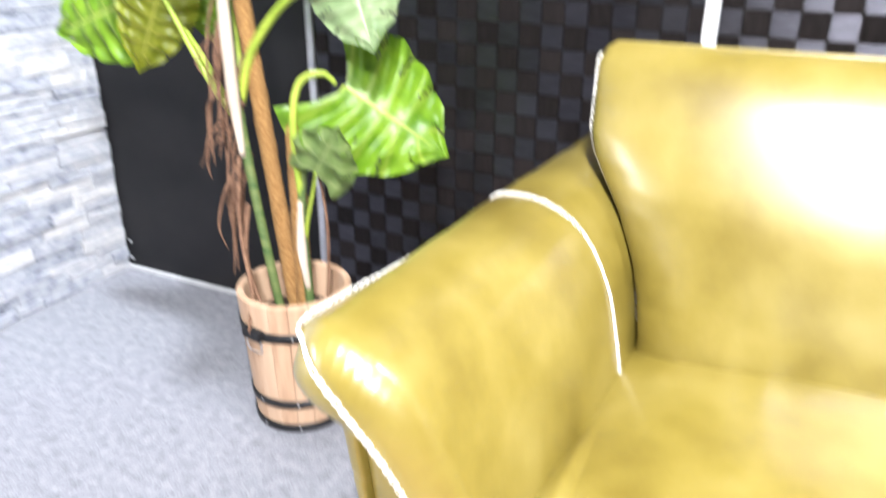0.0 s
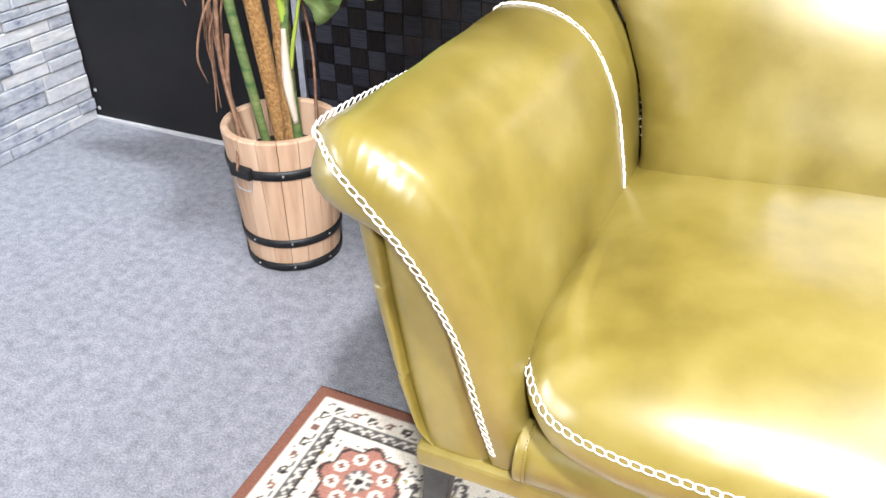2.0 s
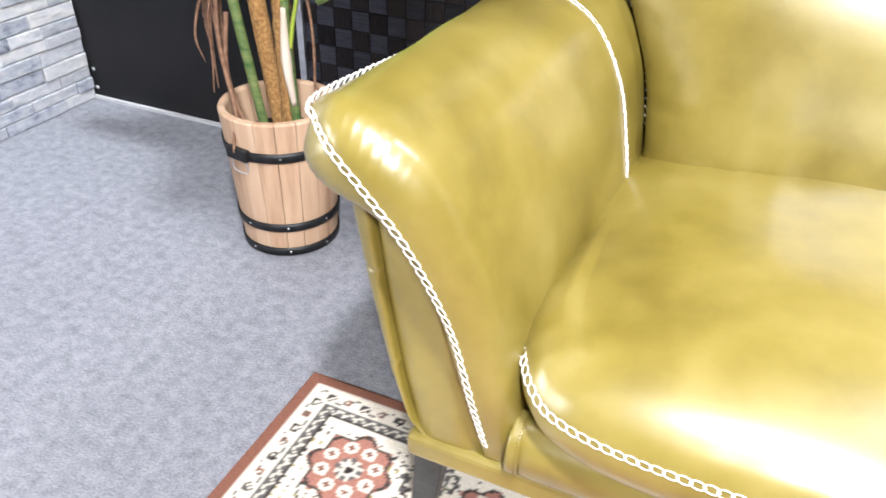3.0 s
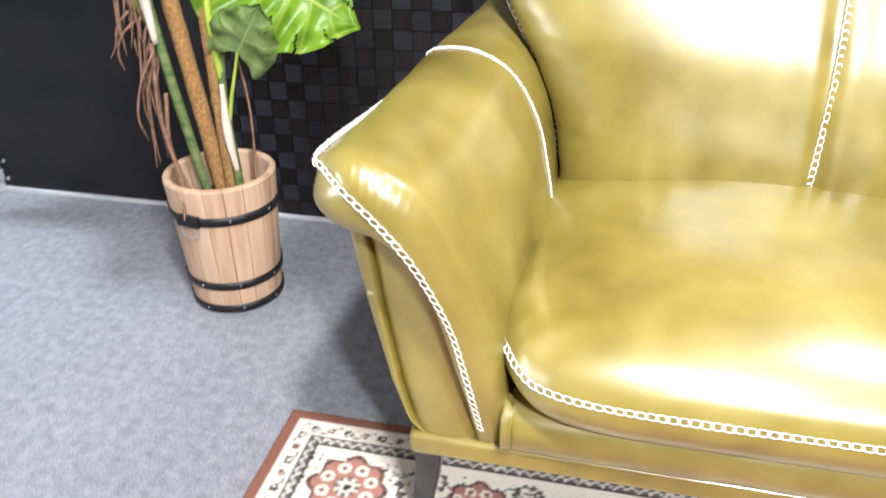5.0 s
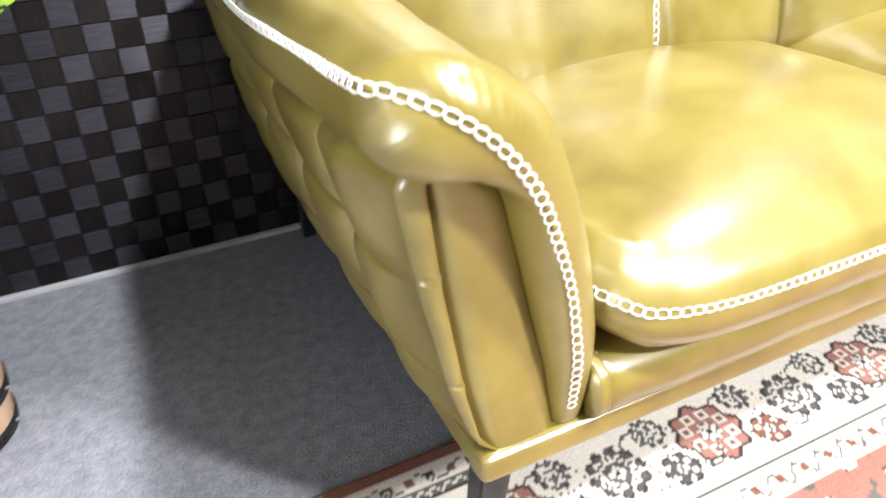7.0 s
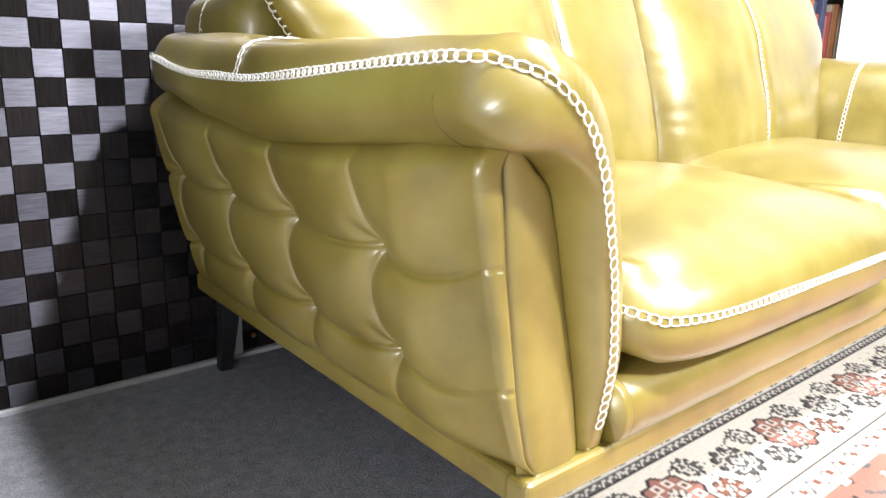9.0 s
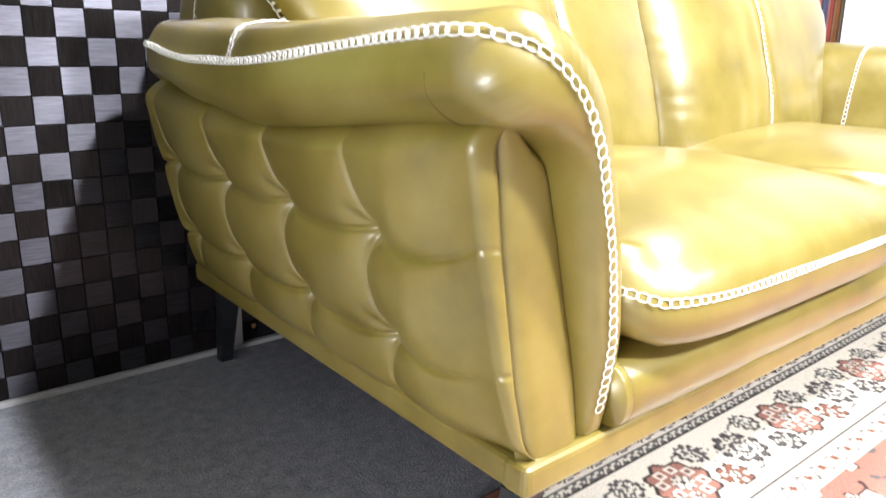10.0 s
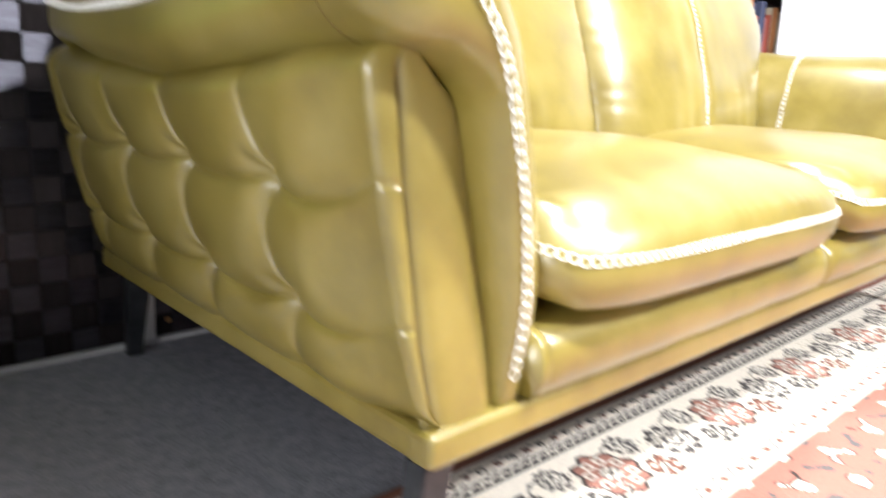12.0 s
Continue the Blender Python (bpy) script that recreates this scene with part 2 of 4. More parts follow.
def from_bm(name, bm, mat, parent=None, label="", smooth=False):
    me = bpy.data.meshes.new(name)
    bm.to_mesh(me)
    bm.free()
    me.materials.append(mat)
    if smooth:
        me.polygons.foreach_set("use_smooth", [True] * len(me.polygons))
    return put(name, me, parent, label)


def rbox(x0, x1, y0, y1, z0, z1, r=0.004, seg=2):
    bm = bmesh.new()
    bmesh.ops.create_cube(bm, size=1, matrix=Matrix.Translation(((x0 + x1) / 2, (y0 + y1) / 2, (z0 + z1) / 2)) @ Matrix.Diagonal((x1 - x0, y1 - y0, z1 - z0, 1)))
    if r:
        bmesh.ops.bevel(bm, geom=bm.edges[:], offset=r, segments=seg, profile=0.5, affect="EDGES")
    return bm


def box(name, x0, x1, y0, y1, z0, z1, mat, parent=None, label="", r=0.004, seg=2):
    return from_bm(name, rbox(x0, x1, y0, y1, z0, z1, r, seg), mat, parent, label, smooth=r > 0.01)


def thing(name, m, label, category, group=""):
    ob = new(name)
    ob.empty_display_size = 0.05
    ob.matrix_world = m
    return tagged(ob, label, category, group)


def smooth_curve(points, n):
    """n points along a Catmull-Rom curve through the given ones."""
    p = np.array(points, float)
    p = np.vstack([2 * p[0] - p[1], p, 2 * p[-1] - p[-2]])
    out = []
    for t in np.linspace(0, len(p) - 3 - 1e-9, n):
        i, f = int(t), t - int(t)
        a, b, c, d = p[i:i + 4]
        out.append(0.5 * (2 * b + (c - a) * f + (2 * a - 5 * b + 4 * c - d) * f * f + (3 * b - a - 3 * c + d) * f ** 3))
    return np.array(out)


def resample(points, step):
    p = np.array(points, float)
    s = np.concatenate([[0], np.cumsum(np.linalg.norm(np.diff(p, axis=0), axis=1))])
    n = max(2, int(s[-1] / step) + 1)
    t = np.linspace(0, s[-1], n)
    return np.stack([np.interp(t, s, p[:, k]) for k in range(3)], 1)


def tube(name, points, radii, mat, parent=None, label="", sides=8, n=None):
    p = smooth_curve(points, n or 6 * len(points))
    r = np.interp(np.linspace(0, 1, len(p)), np.linspace(0, 1, len(radii)), radii)
    d = np.gradient(p, axis=0)
    rows = []
    for q, t, rr in zip(p, d, r):
        t = t / np.linalg.norm(t)
        a = np.cross(t, (0.31, 0.93, 0.2))
        a /= np.linalg.norm(a)
        b = np.cross(t, a)
        rows.append([q + rr * (a * math.cos(w) + b * math.sin(w)) for w in np.linspace(0, 2 * math.pi, sides, endpoint=False)])
    return grid(name, np.array(rows), mat, parent, label, wrap_v=True, caps=True)


def chain(points, normals, parent, name="chain_stitching", pitch=0.0125, wide=0.0045, lift=0.0008):
    """Embroidered white chain: overlapping oval loops of thread along a line."""
    p = np.array(points, float)
    nn = np.array(normals, float)
    if nn.ndim == 1:
        nn = np.repeat(nn[None], len(p), 0)
    s = np.concatenate([[0], np.cumsum(np.linalg.norm(np.diff(p, axis=0), axis=1))])
    verts, faces = [], []
    k, m = 12, 5
    for i, t in enumerate(np.arange(pitch * 0.5, s[-1], pitch)):
        c = np.array([np.interp(t, s, p[:, a]) for a in range(3)])
        c2 = np.array([np.interp(t + 0.002, s, p[:, a]) for a in range(3)])
        c1 = np.array([np.interp(t - 0.002, s, p[:, a]) for a in range(3)])
        n = np.array([np.interp(t, s, nn[:, a]) for a in range(3)])
        d = (c2 - c1) / np.linalg.norm(c2 - c1)
        n = n - d * (n @ d)
        n /= np.linalg.norm(n)
        w = np.cross(n, d)
        c = c + n * (lift + 0.0004 * (i % 2))
        base = len(verts)
        jit = 1 + 0.12 * math.sin(i * 12.9)
        for a in range(k):
            f = 2 * math.pi * a / k
            e = d * math.cos(f) * pitch * 0.60 + w * math.sin(f) * wide * jit
            o = e / np.linalg.norm(e)
            q = c + e + n * 0.0008 * math.cos(f)
            for b in range(m):
                g = 2 * math.pi * b / m
                verts.append(q + (o * math.cos(g) + n * math.sin(g)) * 0.00098)
        for a in range(k):
            for b in range(m):
                faces.append((base + a * m + b, base + (a + 1) % k * m + b, base + (a + 1) % k * m + (b + 1) % m, base + a * m + (b + 1) % m))
    return put(name, mesh_of(name, verts, faces, THREAD), parent, "thick white chain stitching")


# ---- structure ----
WALL_Y = 0.978
STRIP_X, POST_X = -0.785, 0.136
STONE_X = -1.560
box("floor", -3.2, 3.6, -3.4, 1.1, -0.05, 0.0, CARPET, r=0)
tagged(bpy.data.objects["floor"], "light grey short-pile carpet floor", "floor", kind="structure")
tagged(box("ceiling", -3.2, 3.6, -3.4, 1.1, 2.5, 2.6, PLASTER, r=0), "unseen ceiling, greyed to cut bounced light", "ceiling", kind="structure")
tagged(box("wall_north", -3.2, 3.6, WALL_Y + 0.012, WALL_Y + 0.15, 0.0, 2.5, BLACK_PANEL, r=0), "black wall behind the sofa", "wall", kind="structure")
# Walls out of view, added dark so that little light bounces back.
tagged(box("wall_south", -3.2, 3.6, -3.5, -3.4, 0.0, 2.5, DIM_WALL, r=0), "unseen wall, dark grey to cut bounced light", "wall", kind="structure")
tagged(box("wall_east", 3.6, 3.7, -3.4, 1.1, 0.0, 2.5, DIM_WALL, r=0), "unseen wall, dark grey to cut bounced light", "wall", kind="structure")
# Unseen wall; its opening is added only for the fill lamp.
wall_rear = tagged(box("wall_west_rear", -3.3, -3.2, GAP_Y1, 1.1, 0.0, 2.5, DIM_WALL, r=0), "unseen dark grey wall with an opening added for the fill lamp", "wall", kind="structure")
box("wall_part", -3.3, -3.2, -3.4, GAP_Y0, 0.0, 2.5, DIM_WALL, wall_rear, r=0)
box("wall_part", -3.3, -3.2, GAP_Y0, GAP_Y1, 0.0, GAP_Z0, DIM_WALL, wall_rear, r=0)
box("wall_part", -3.3, -3.2, GAP_Y0, GAP_Y1, GAP_Z1, 2.5, DIM_WALL, wall_rear, r=0)
wall_panel = tagged(box("wall_panel", STONE_X - 0.1, STRIP_X - 0.012, WALL_Y, WALL_Y + 0.011, 0.010, 2.5, BLACK_PANEL, r=0.001),
                    "plain matt black wall panel with small screws", "wall panel", kind="structure")
tagged(box("trim_strip", STRIP_X - 0.011, STRIP_X + 0.008, WALL_Y - 0.006, WALL_Y + 0.011, 0.010, 2.5, ALU, r=0.001),
       "grey metal strip between wall panels", "trim", kind="structure")
tagged(box("trim_post", POST_X - 0.0125, POST_X + 0.0125, WALL_Y - 0.010, WALL_Y + 0.011, 0.010, 2.5, WHITE_PAINT, r=0.001),
       "white upright strip between wall panels", "trim", kind="structure")
tagged(box("baseboard", STONE_X - 0.005, 3.6, WALL_Y - 0.010, WALL_Y + 0.011, 0.0, 0.009, GREY_TRIM, r=0.001), "thin white floor trim", "trim", kind="structure")

# ---- sofa ----
SOFA_W, SOFA_D = 1.80, 0.93
MID = SOFA_W / 2
sofa = thing("sofa", pose(0, 0, 0), "olive green leather two-seat sofa with white chain stitching", "sofa")

K_C = [(0.105, 0.230, -0.003), (0.091, 0.325, -0.027), (0.080, 0.381, -0.034), (0.067, 0.434, -0.039), (0.045, 0.490, -0.046), (0.018, 0.545, -0.055), (-0.017, 0.591, -0.060), (-0.056, 0.623, -0.052), (-0.092, 0.638, -0.020)]
IN_FRONT = [(0.140, 0.21), (0.132, 0.32), (0.121, 0.39), (0.106, 0.455), (0.080, 0.53), (0.044, 0.600), (-0.006, 0.641), (-0.060, 0.658), (-0.104, 0.638)]
OUT_FRONT = [(0.090, 0.21), (0.077, 0.30), (0.063, 0.355), (0.048, 0.415), (0.034, 0.47), (0.016, 0.527), (-0.028, 0.556), (-0.076, 0.566), (-0.106, 0.592), (-0.104, 0.630)]
IN_MID = [(0.138, 0.210), (0.134, 0.340), (0.129, 0.403), (0.118, 0.466), (0.096, 0.551), (0.050, 0.622), (-0.016, 0.654), (-0.088, 0.649), (-0.108, 0.608)]
OUT_MID = [(0.06, 0.21), (0.05, 0.30), (0.04, 0.36), (0.03, 0.42), (0.015, 0.47), (-0.005, 0.515), (-0.045, 0.530), (-0.084, 0.532), (-0.108, 0.562), (-0.108, 0.608)]
IN_REAR = [(0.138, 0.210), (0.134, 0.350), (0.129, 0.420), (0.118, 0.490), (0.094, 0.569), (0.048, 0.634), (-0.010, 0.666), (-0.078, 0.654), (-0.106, 0.610)]
IN_END = [(0.138, 0.210), (0.134, 0.350), (0.129, 0.430), (0.118, 0.510), (0.094, 0.584), (0.048, 0.641), (-0.006, 0.668), (-0.064, 0.664), (-0.092, 0.631)]
OUT_REAR = [(0.060, 0.210), (0.050, 0.300), (0.040, 0.370), (0.030, 0.430), (0.015, 0.490), (0.001, 0.535), (-0.039, 0.547), (-0.076, 0.547), (-0.106, 0.574), (-0.107, 0.608)]
OUT_END = [(0.060, 0.210), (0.050, 0.300), (0.040, 0.370), (0.030, 0.440), (0.015, 0.510), (0.001, 0.554), (-0.034, 0.572), (-0.064, 0.574), (-0.090, 0.590), (-0.094, 0.626)]
ARM_END = 0.818
ARM_Y = [0.0, 0.41, 0.62, ARM_END]
TAPER = 0.045


def mixed(y, values):
    """A value between those of the arm's cross sections, eased."""
    i = min(max(np.searchsorted(ARM_Y, y) - 1, 0), 2)
    f = min(max((y - ARM_Y[i]) / (ARM_Y[i + 1] - ARM_Y[i]), 0), 1)
    f = f * f * (3 - 2 * f) * 0.5 + f * 0.5
    return values[i] * (1 - f) + values[i + 1] * f


def flipped(p, side):
    q = np.array(p, float).copy()
    q[..., 0] += TAPER * np.clip(q[..., 1], 0, 1)
    if side < 0:
        q[..., 0] = SOFA_W - q[..., 0]
    return q


def arm(side):
    n = 110
    c = smooth_curve(K_C, n)
    ins = [smooth_curve(k, n) for k in (IN_FRONT, IN_MID, IN_REAR, IN_END)]
    outs = [smooth_curve(k, n) for k in (OUT_FRONT, OUT_MID, OUT_REAR, OUT_END)]
    arc = np.concatenate([[0], np.cumsum(np.linalg.norm(np.diff(c, axis=0), axis=1))])
    gather = np.interp(np.arange(n) / (n - 1), [0, 0.5, 0.62, 0.9, 1], [0.05, 0.15, 0.8, 0.8, 0.5]) * (0.55 + 0.45 * np.sin(np.arange(n) * 0.31 + 2 * np.sin(np.arange(n) * 0.11)))
    rows = []
    depth = 0.040
    for th in np.linspace(0.0, math.pi / 2, 9):
        s, y = math.sin(th), c[:, 2] + depth * (1 - math.cos(th))
        wave = 0.0046 * gather * np.sin(2 * math.pi * arc / 0.0115 + 1.2 * np.sin(arc * 41)) * s * (1 - 0.95 * s)
        i = c[:, :2] + (ins[0] - c[:, :2]) * (s + wave[:, None] * 22)
        o = c[:, :2] + (outs[0] - c[:, :2]) * (s + wave[:, None] * 14)
        rows.append(np.vstack([np.stack([i[:, 0], y, i[:, 1]], 1), np.stack([o[:, 0], y, o[:, 1]], 1)[::-1]]))
    for k, f in enumerate(np.linspace(0, 1, 44)[1:]):
        y = c[:, 2] + depth + (ARM_END - c[:, 2] - depth) * f ** 1.25
        ym = np.clip(y, 0, ARM_END)
        i = np.array([mixed(v, [q[a] for q in ins]) for a, v in enumerate(ym)])
        o = np.array([mixed(v, [q[a] for q in outs]) for a, v in enumerate(ym)])
        fade = np.exp(-((y - c[:, 2] - depth) / 0.009) ** 1.0)
        wave = 0.0002 * gather * np.sin(2 * math.pi * arc / 0.0115 + 1.2 * np.sin(arc * 41)) * fade
        nx, nz = np.gradient(i[:, 1]), -np.gradient(i[:, 0])
        ln = np.hypot(nx, nz) + 1e-9
        i = i + np.stack([nx / ln, nz / ln], 1) * wave[:, None]
        soft = 0.0012 * np.sin(y * 31 + arc * 23) * np.sin(y * 13 - arc * 11)
        i = i + np.stack([nx / ln, nz / ln], 1) * soft[:, None]
        rows.append(np.vstack([np.stack([i[:, 0], y, i[:, 1]], 1), np.stack([o[:, 0], y, o[:, 1]], 1)[::-1]]))
    mid = rows[-1].mean(0)
    for k, dy in ((0.97, 0.010), (0.90, 0.019), (0.75, 0.026), (0.4, 0.031), (0.02, 0.032)):
        q = mid + (rows[44 + 7] - mid) * k
        q[:, 1] = ARM_END + dy
        rows.append(q)
    pad = grid("arm_pad", flipped(np.array(rows), side), LEATHER, sofa, "rolled padded leather armrest", wrap_v=True, flip=side > 0)
    # stitching round the front and along the outer edge
    edge = [(x, y - 0.001, z) for x, z, y in c[3:-1:3]]
    ct, tip = c[-1], ins[0][-1]
    corner = [(ct[0] + (tip[0] - ct[0]) * math.sin(q) - 0.003 * math.sin(q), ct[2] + depth * (1 - math.cos(q)) - 0.002 * math.cos(q), ct[1] + (tip[1] - ct[1]) * math.sin(q)) for q in (0.0, 0.35, 0.7, 1.05, 1.4)]
    tipsx = corner + [(float(mixed(y, [q[-1] for q in ins])[0]) - 0.004, y, float(mixed(y, [q[-1] for q in ins])[1])) for y in (0.05, 0.10, 0.2, 0.3, 0.4, 0.5, 0.6, 0.7, 0.75, ARM_END - 0.005)]
    line = smooth_curve(np.vstack([edge[:-1], tipsx]), 260)
    w = np.clip((line[:, 1] + 0.045) / 0.05, 0, 1)[:, None] * (line[:, 2:3] > 0.59)
    nrm = (1 - w) * np.array([-0.32, -0.92, 0.20]) + w * np.array([-1.0, -0.05, 0.25])
    chain(flipped(line, side), nrm * (np.array([1, 1, 1]) if side > 0 else np.array([-1, 1, 1])), sofa)
    # seam round the outer half of the roll
    seam = np.array([(q[0], 0.03, q[1]) for q in (mixed(0.03, [k[a] for k in outs]) for a in range(66, n - 2, 6))])
    tube("seam", flipped(seam, side), [0.0009, 0.0009], DARK_THREAD, sofa, "fine seam round the arm roll", sides=6)
    # band over the arm
    prof = np.array([mixed(0.415 + 0.02 * max(0, (a - 60) / 50), [q[a] for q in ins]) for a in range(n)])
    k0 = int(np.argmin(abs(prof[:, 1] - 0.385)))
    band = np.array([(x, 0.415 + 0.03 * max(0, (a - 55) / 55), z) for a, (x, z) in enumerate(prof)])[k0:]
    g = np.gradient(band, axis=0)
    bn = np.stack([g[:, 2], 0 * g[:, 0], -g[:, 0]], 1)
    bn = bn if side > 0 else bn * np.array([-1, 1, 1])
    chain(flipped(band, side), bn, sofa)
    # button-tufted outer side, wrapped round the front corner
    xs, zs = [0.000, -0.031, -0.059, -0.078, -0.086], [0.215, 0.31, 0.44, 0.552, 0.60]
    cols, levels = [-0.06, 0.186, 0.39, 0.592, 0.80, 1.05], [0.14, 0.309, 0.437, 0.63]
    r = 0.014
    SAG = 0.014

    def front_sag(u):
        """How far the crease hangs between the front edge and the first button."""
        return SAG * math.sin(math.pi * (u - 0.42) / 0.58) if u > 0.42 else 0.125 * (u - 0.42)

    def top_at(y):
        return float(np.interp(max(y, 0), [0, 0.07, 0.15, 0.30, 0.41, 0.56, 0.73, 0.93], [0.580, 0.576, 0.562, 0.552, 0.549, 0.552, 0.564, 0.588]))

    def puff(y, z):
        i = min(max(np.searchsorted(cols, y) - 1, 0), len(cols) - 2)
        j = min(max(np.searchsorted(levels, z) - 1, 0), len(levels) - 2)
        u0 = (y - cols[i]) / (cols[i + 1] - cols[i])
        v0 = (z - levels[j]) / (levels[j + 1] - levels[j])
        # the creases bow between the buttons
        yb, zb = y - 0.022 * math.sin(math.pi * v0), z + (front_sag(u0) if i == 0 else 0.011 * math.sin(math.pi * u0))
        i = min(max(np.searchsorted(cols, yb) - 1, 0), len(cols) - 2)
        j = min(max(np.searchsorted(levels, zb) - 1, 0), len(levels) - 2)
        u = (yb - cols[i]) / (cols[i + 1] - cols[i])
        v = (zb - levels[j]) / (levels[j + 1] - levels[j])
        fu, fv = 1 - abs(2 * u - 1) ** 4.0, 1 - abs(2 * v - 1) ** 4.0
        k = min(1.0, max(0.0, (y - 0.01) / 0.12))
        k = k * k * (3 - 2 * k)
        up = 1 - 0.75 * min(1.0, max(0.0, (z - 0.47) / 0.06))
        e = 1 - 0.55 * min(1.0, max(0.0, (y - 0.70) / 0.2))
        h = (0.0046 * (fu * up + (1 - up) + fv) + 0.0070 * fu * fv) * k * e + 0.014 * (1 - k) + 0.010 * (1 - e) + 0.019 * k
        du, dv = min(u, 1 - u) * 0.2, min(v, 1 - v) * 0.13
        h -= 0.0050 * max(0.40, k) * min(1, k * up * math.exp(-(du / 0.0024) ** 2) + math.exp(-(dv / 0.0024) ** 2))
        for cy in cols[1:-1]:
            for cz in levels[1:-1]:
                d = math.hypot((y - cy) * 0.9, z - cz)
                if d > 0.12:
                    continue
                h -= 0.027 * k * e * math.exp(-(d / 0.0125) ** 1.05)
                an = math.atan2(z - cz, y - cy)
                h -= 0.0036 * math.exp(-((d - 0.026) / 0.018) ** 2) * (max(0, math.cos(an - 0.5)) ** 24 + max(0, math.cos(an - 2.5)) ** 24 + max(0, math.cos(an + 1.2)) ** 24)
        h -= 0.018 * math.exp(-((z - 0.212) / 0.018) ** 2)
        h -= 0.052 * max(0.0, (z - top_at(y) + 0.042) / 0.042) ** 2
        return h

    rows = []
    srange = np.concatenate([np.linspace(-0.052, 0.0, 14), np.linspace(0.003, 0.850 - r, 400 if side > 0 else 150)])
    for s in srange:
        row = []
        for f in np.linspace(0, 1, 160 if side > 0 else 80):
            y = s + r if s > 0 else r
            top = top_at(y)
            z = 0.216 + (top - 0.216) * f
            xf = float(np.interp(z, zs, xs))
            if s > 0:
                row.append((xf + 0.014 - puff(y, z), y, z))
            else:
                a = -s
                h = puff(r, z)
                seam = 0.0022 * sum(math.exp(-((z - cz - 0.015) / 0.003) ** 2) for cz in levels[1:-1])
                x0 = xf + 0.014 - h
                wide = float(np.interp(z, [0.22, 0.315, 0.427, 0.537], [0.006, 0.014, 0.020, 0.026]))
                q = min(1.0, a / 0.042) * math.pi / 2
                row.append((x0 + wide * (1 - math.cos(q)), r - r * math.sin(q) + seam * min(1, a / 0.02) + max(0, a - 0.042) * 2.4, z))
        rows.append(row)
    side_panel = grid("side_panel", flipped(np.array(rows), side), LEATHER, sofa, "button-tufted leather side", flip=side < 0)
    # thin welt at the bottom front of the side and the plain front panel
    rows = []
    for f in np.linspace(0, 1, 30):
        z = 0.218 + (0.572 - 0.218) * f
        xl = float(np.interp(z, zs, xs)) + float(np.interp(z, [0.22, 0.315, 0.427, 0.537], [0.006, 0.014, 0.020, 0.026])) - 0.001
        xr = float(np.interp(z, [0.21, 0.30, 0.355, 0.415, 0.47, 0.52, 0.54, 0.56], [0.098, 0.085, 0.071, 0.056, 0.042, 0.026, 0.0, -0.02]))
        xr = max(xr, xl + 0.004)
        rows.append([(xl + (xr - xl) * u, 0.016 - 0.016 * (1 - abs(2 * u - 1) ** 4), z) for u in np.linspace(0, 1, 16)])
    grid("front_panel", flipped(np.array(rows), side), LEATHER, sofa, "plain leather front panel of the arm", flip=side > 0)
    box_x = sorted((flipped((0.05, 0, 0), side)[0], flipped((0.075, 0, 0), side)[0]))
    box("arm_core", box_x[0], box_x[1], 0.06, 0.86, 0.22, 0.42, LEATHER, sofa, r=0.002)


arm(1)
arm(-1)


def base_band(x0, x1, y0, y1, label=""):
    return box("base_band", x0, x1, y0, y1, 0.183, 0.2205, LEATHER, sofa, label, r=0.009, seg=3)


base_band(-0.004, SOFA_W + 0.004, -0.008, 0.03, "narrow leather band round the base")
for sx in (1, -1):
    band = base_band(-0.003, 0.03, 0.012, SOFA_D)
    for vert in band.data.vertices:
        vert.co = flipped(vert.co, sx)
    if sx < 0:
        band.data.flip_normals()
box("base_board", 0.06, SOFA_W - 0.06, 0.02, SOFA_D - 0.01, 0.186, 0.215, BLACK_PANEL, sofa, "black underside board", r=0.002)


def front_rail(x0, x1):
    prof = smooth_curve([(0.10, 0.224), (0.0, 0.223), (-0.014, 0.228), (-0.022, 0.246), (-0.022, 0.268), (-0.010, 0.288), (0.020, 0.300), (0.10, 0.304)], 40)
    rows = []
    for k, x in enumerate(np.linspace(x0, x1, 60)):
        e = min(k, 59 - k)
        inset = 0.006 * max(0, 1 - e / 1.5)
        rows.append([(x, y + inset + 0.0012 * math.sin(x * 37 + z * 60) * math.sin(x * 11), z - 0.4 * inset) for y, z in prof])
    return grid("front_rail", np.array(rows), LEATHER, sofa, "rounded leather front rail", caps=True)


def rail_end(side):
    prof = smooth_curve([(0.0, 0.2225), (-0.015, 0.228), (-0.0235, 0.246), (-0.0235, 0.268), (-0.012, 0.289), (0.018, 0.3015)], 24)
    rows = [[(x, y, z) for y, z in prof] for x in (0.130, 0.134, 0.142, 0.1435)]
    grid("rail_end", flipped(np.array(rows), side), LEATHER, sofa, "stitched leather end piece of the rail", flip=side < 0, caps=True)
    pts = flipped(np.array([(0.1415, y - 0.0012, z) for y, z in prof]), side)
    verts, faces = [], []
    for q in resample(pts, 0.0042)[1:-1]:
        o = len(verts)
        verts += [(q[0] - 0.0006, q[1] - 0.0008, q[2] - 0.0011), (q[0] + 0.0006, q[1] - 0.0008, q[2] - 0.0011), (q[0] + 0.0006, q[1] - 0.0008, q[2] + 0.0011), (q[0] - 0.0006, q[1] - 0.0008, q[2] + 0.0011)]
        faces.append((o, o + 1, o + 2, o + 3))
    put("stitching", mesh_of("stitching", verts, faces, DARK_THREAD, smooth=False), sofa, "fine dark stitching")


rail_end(1)
rail_end(-1)
front_rail(0.134, MID - 0.002)
front_rail(MID + 0.002, SOFA_W - 0.134)


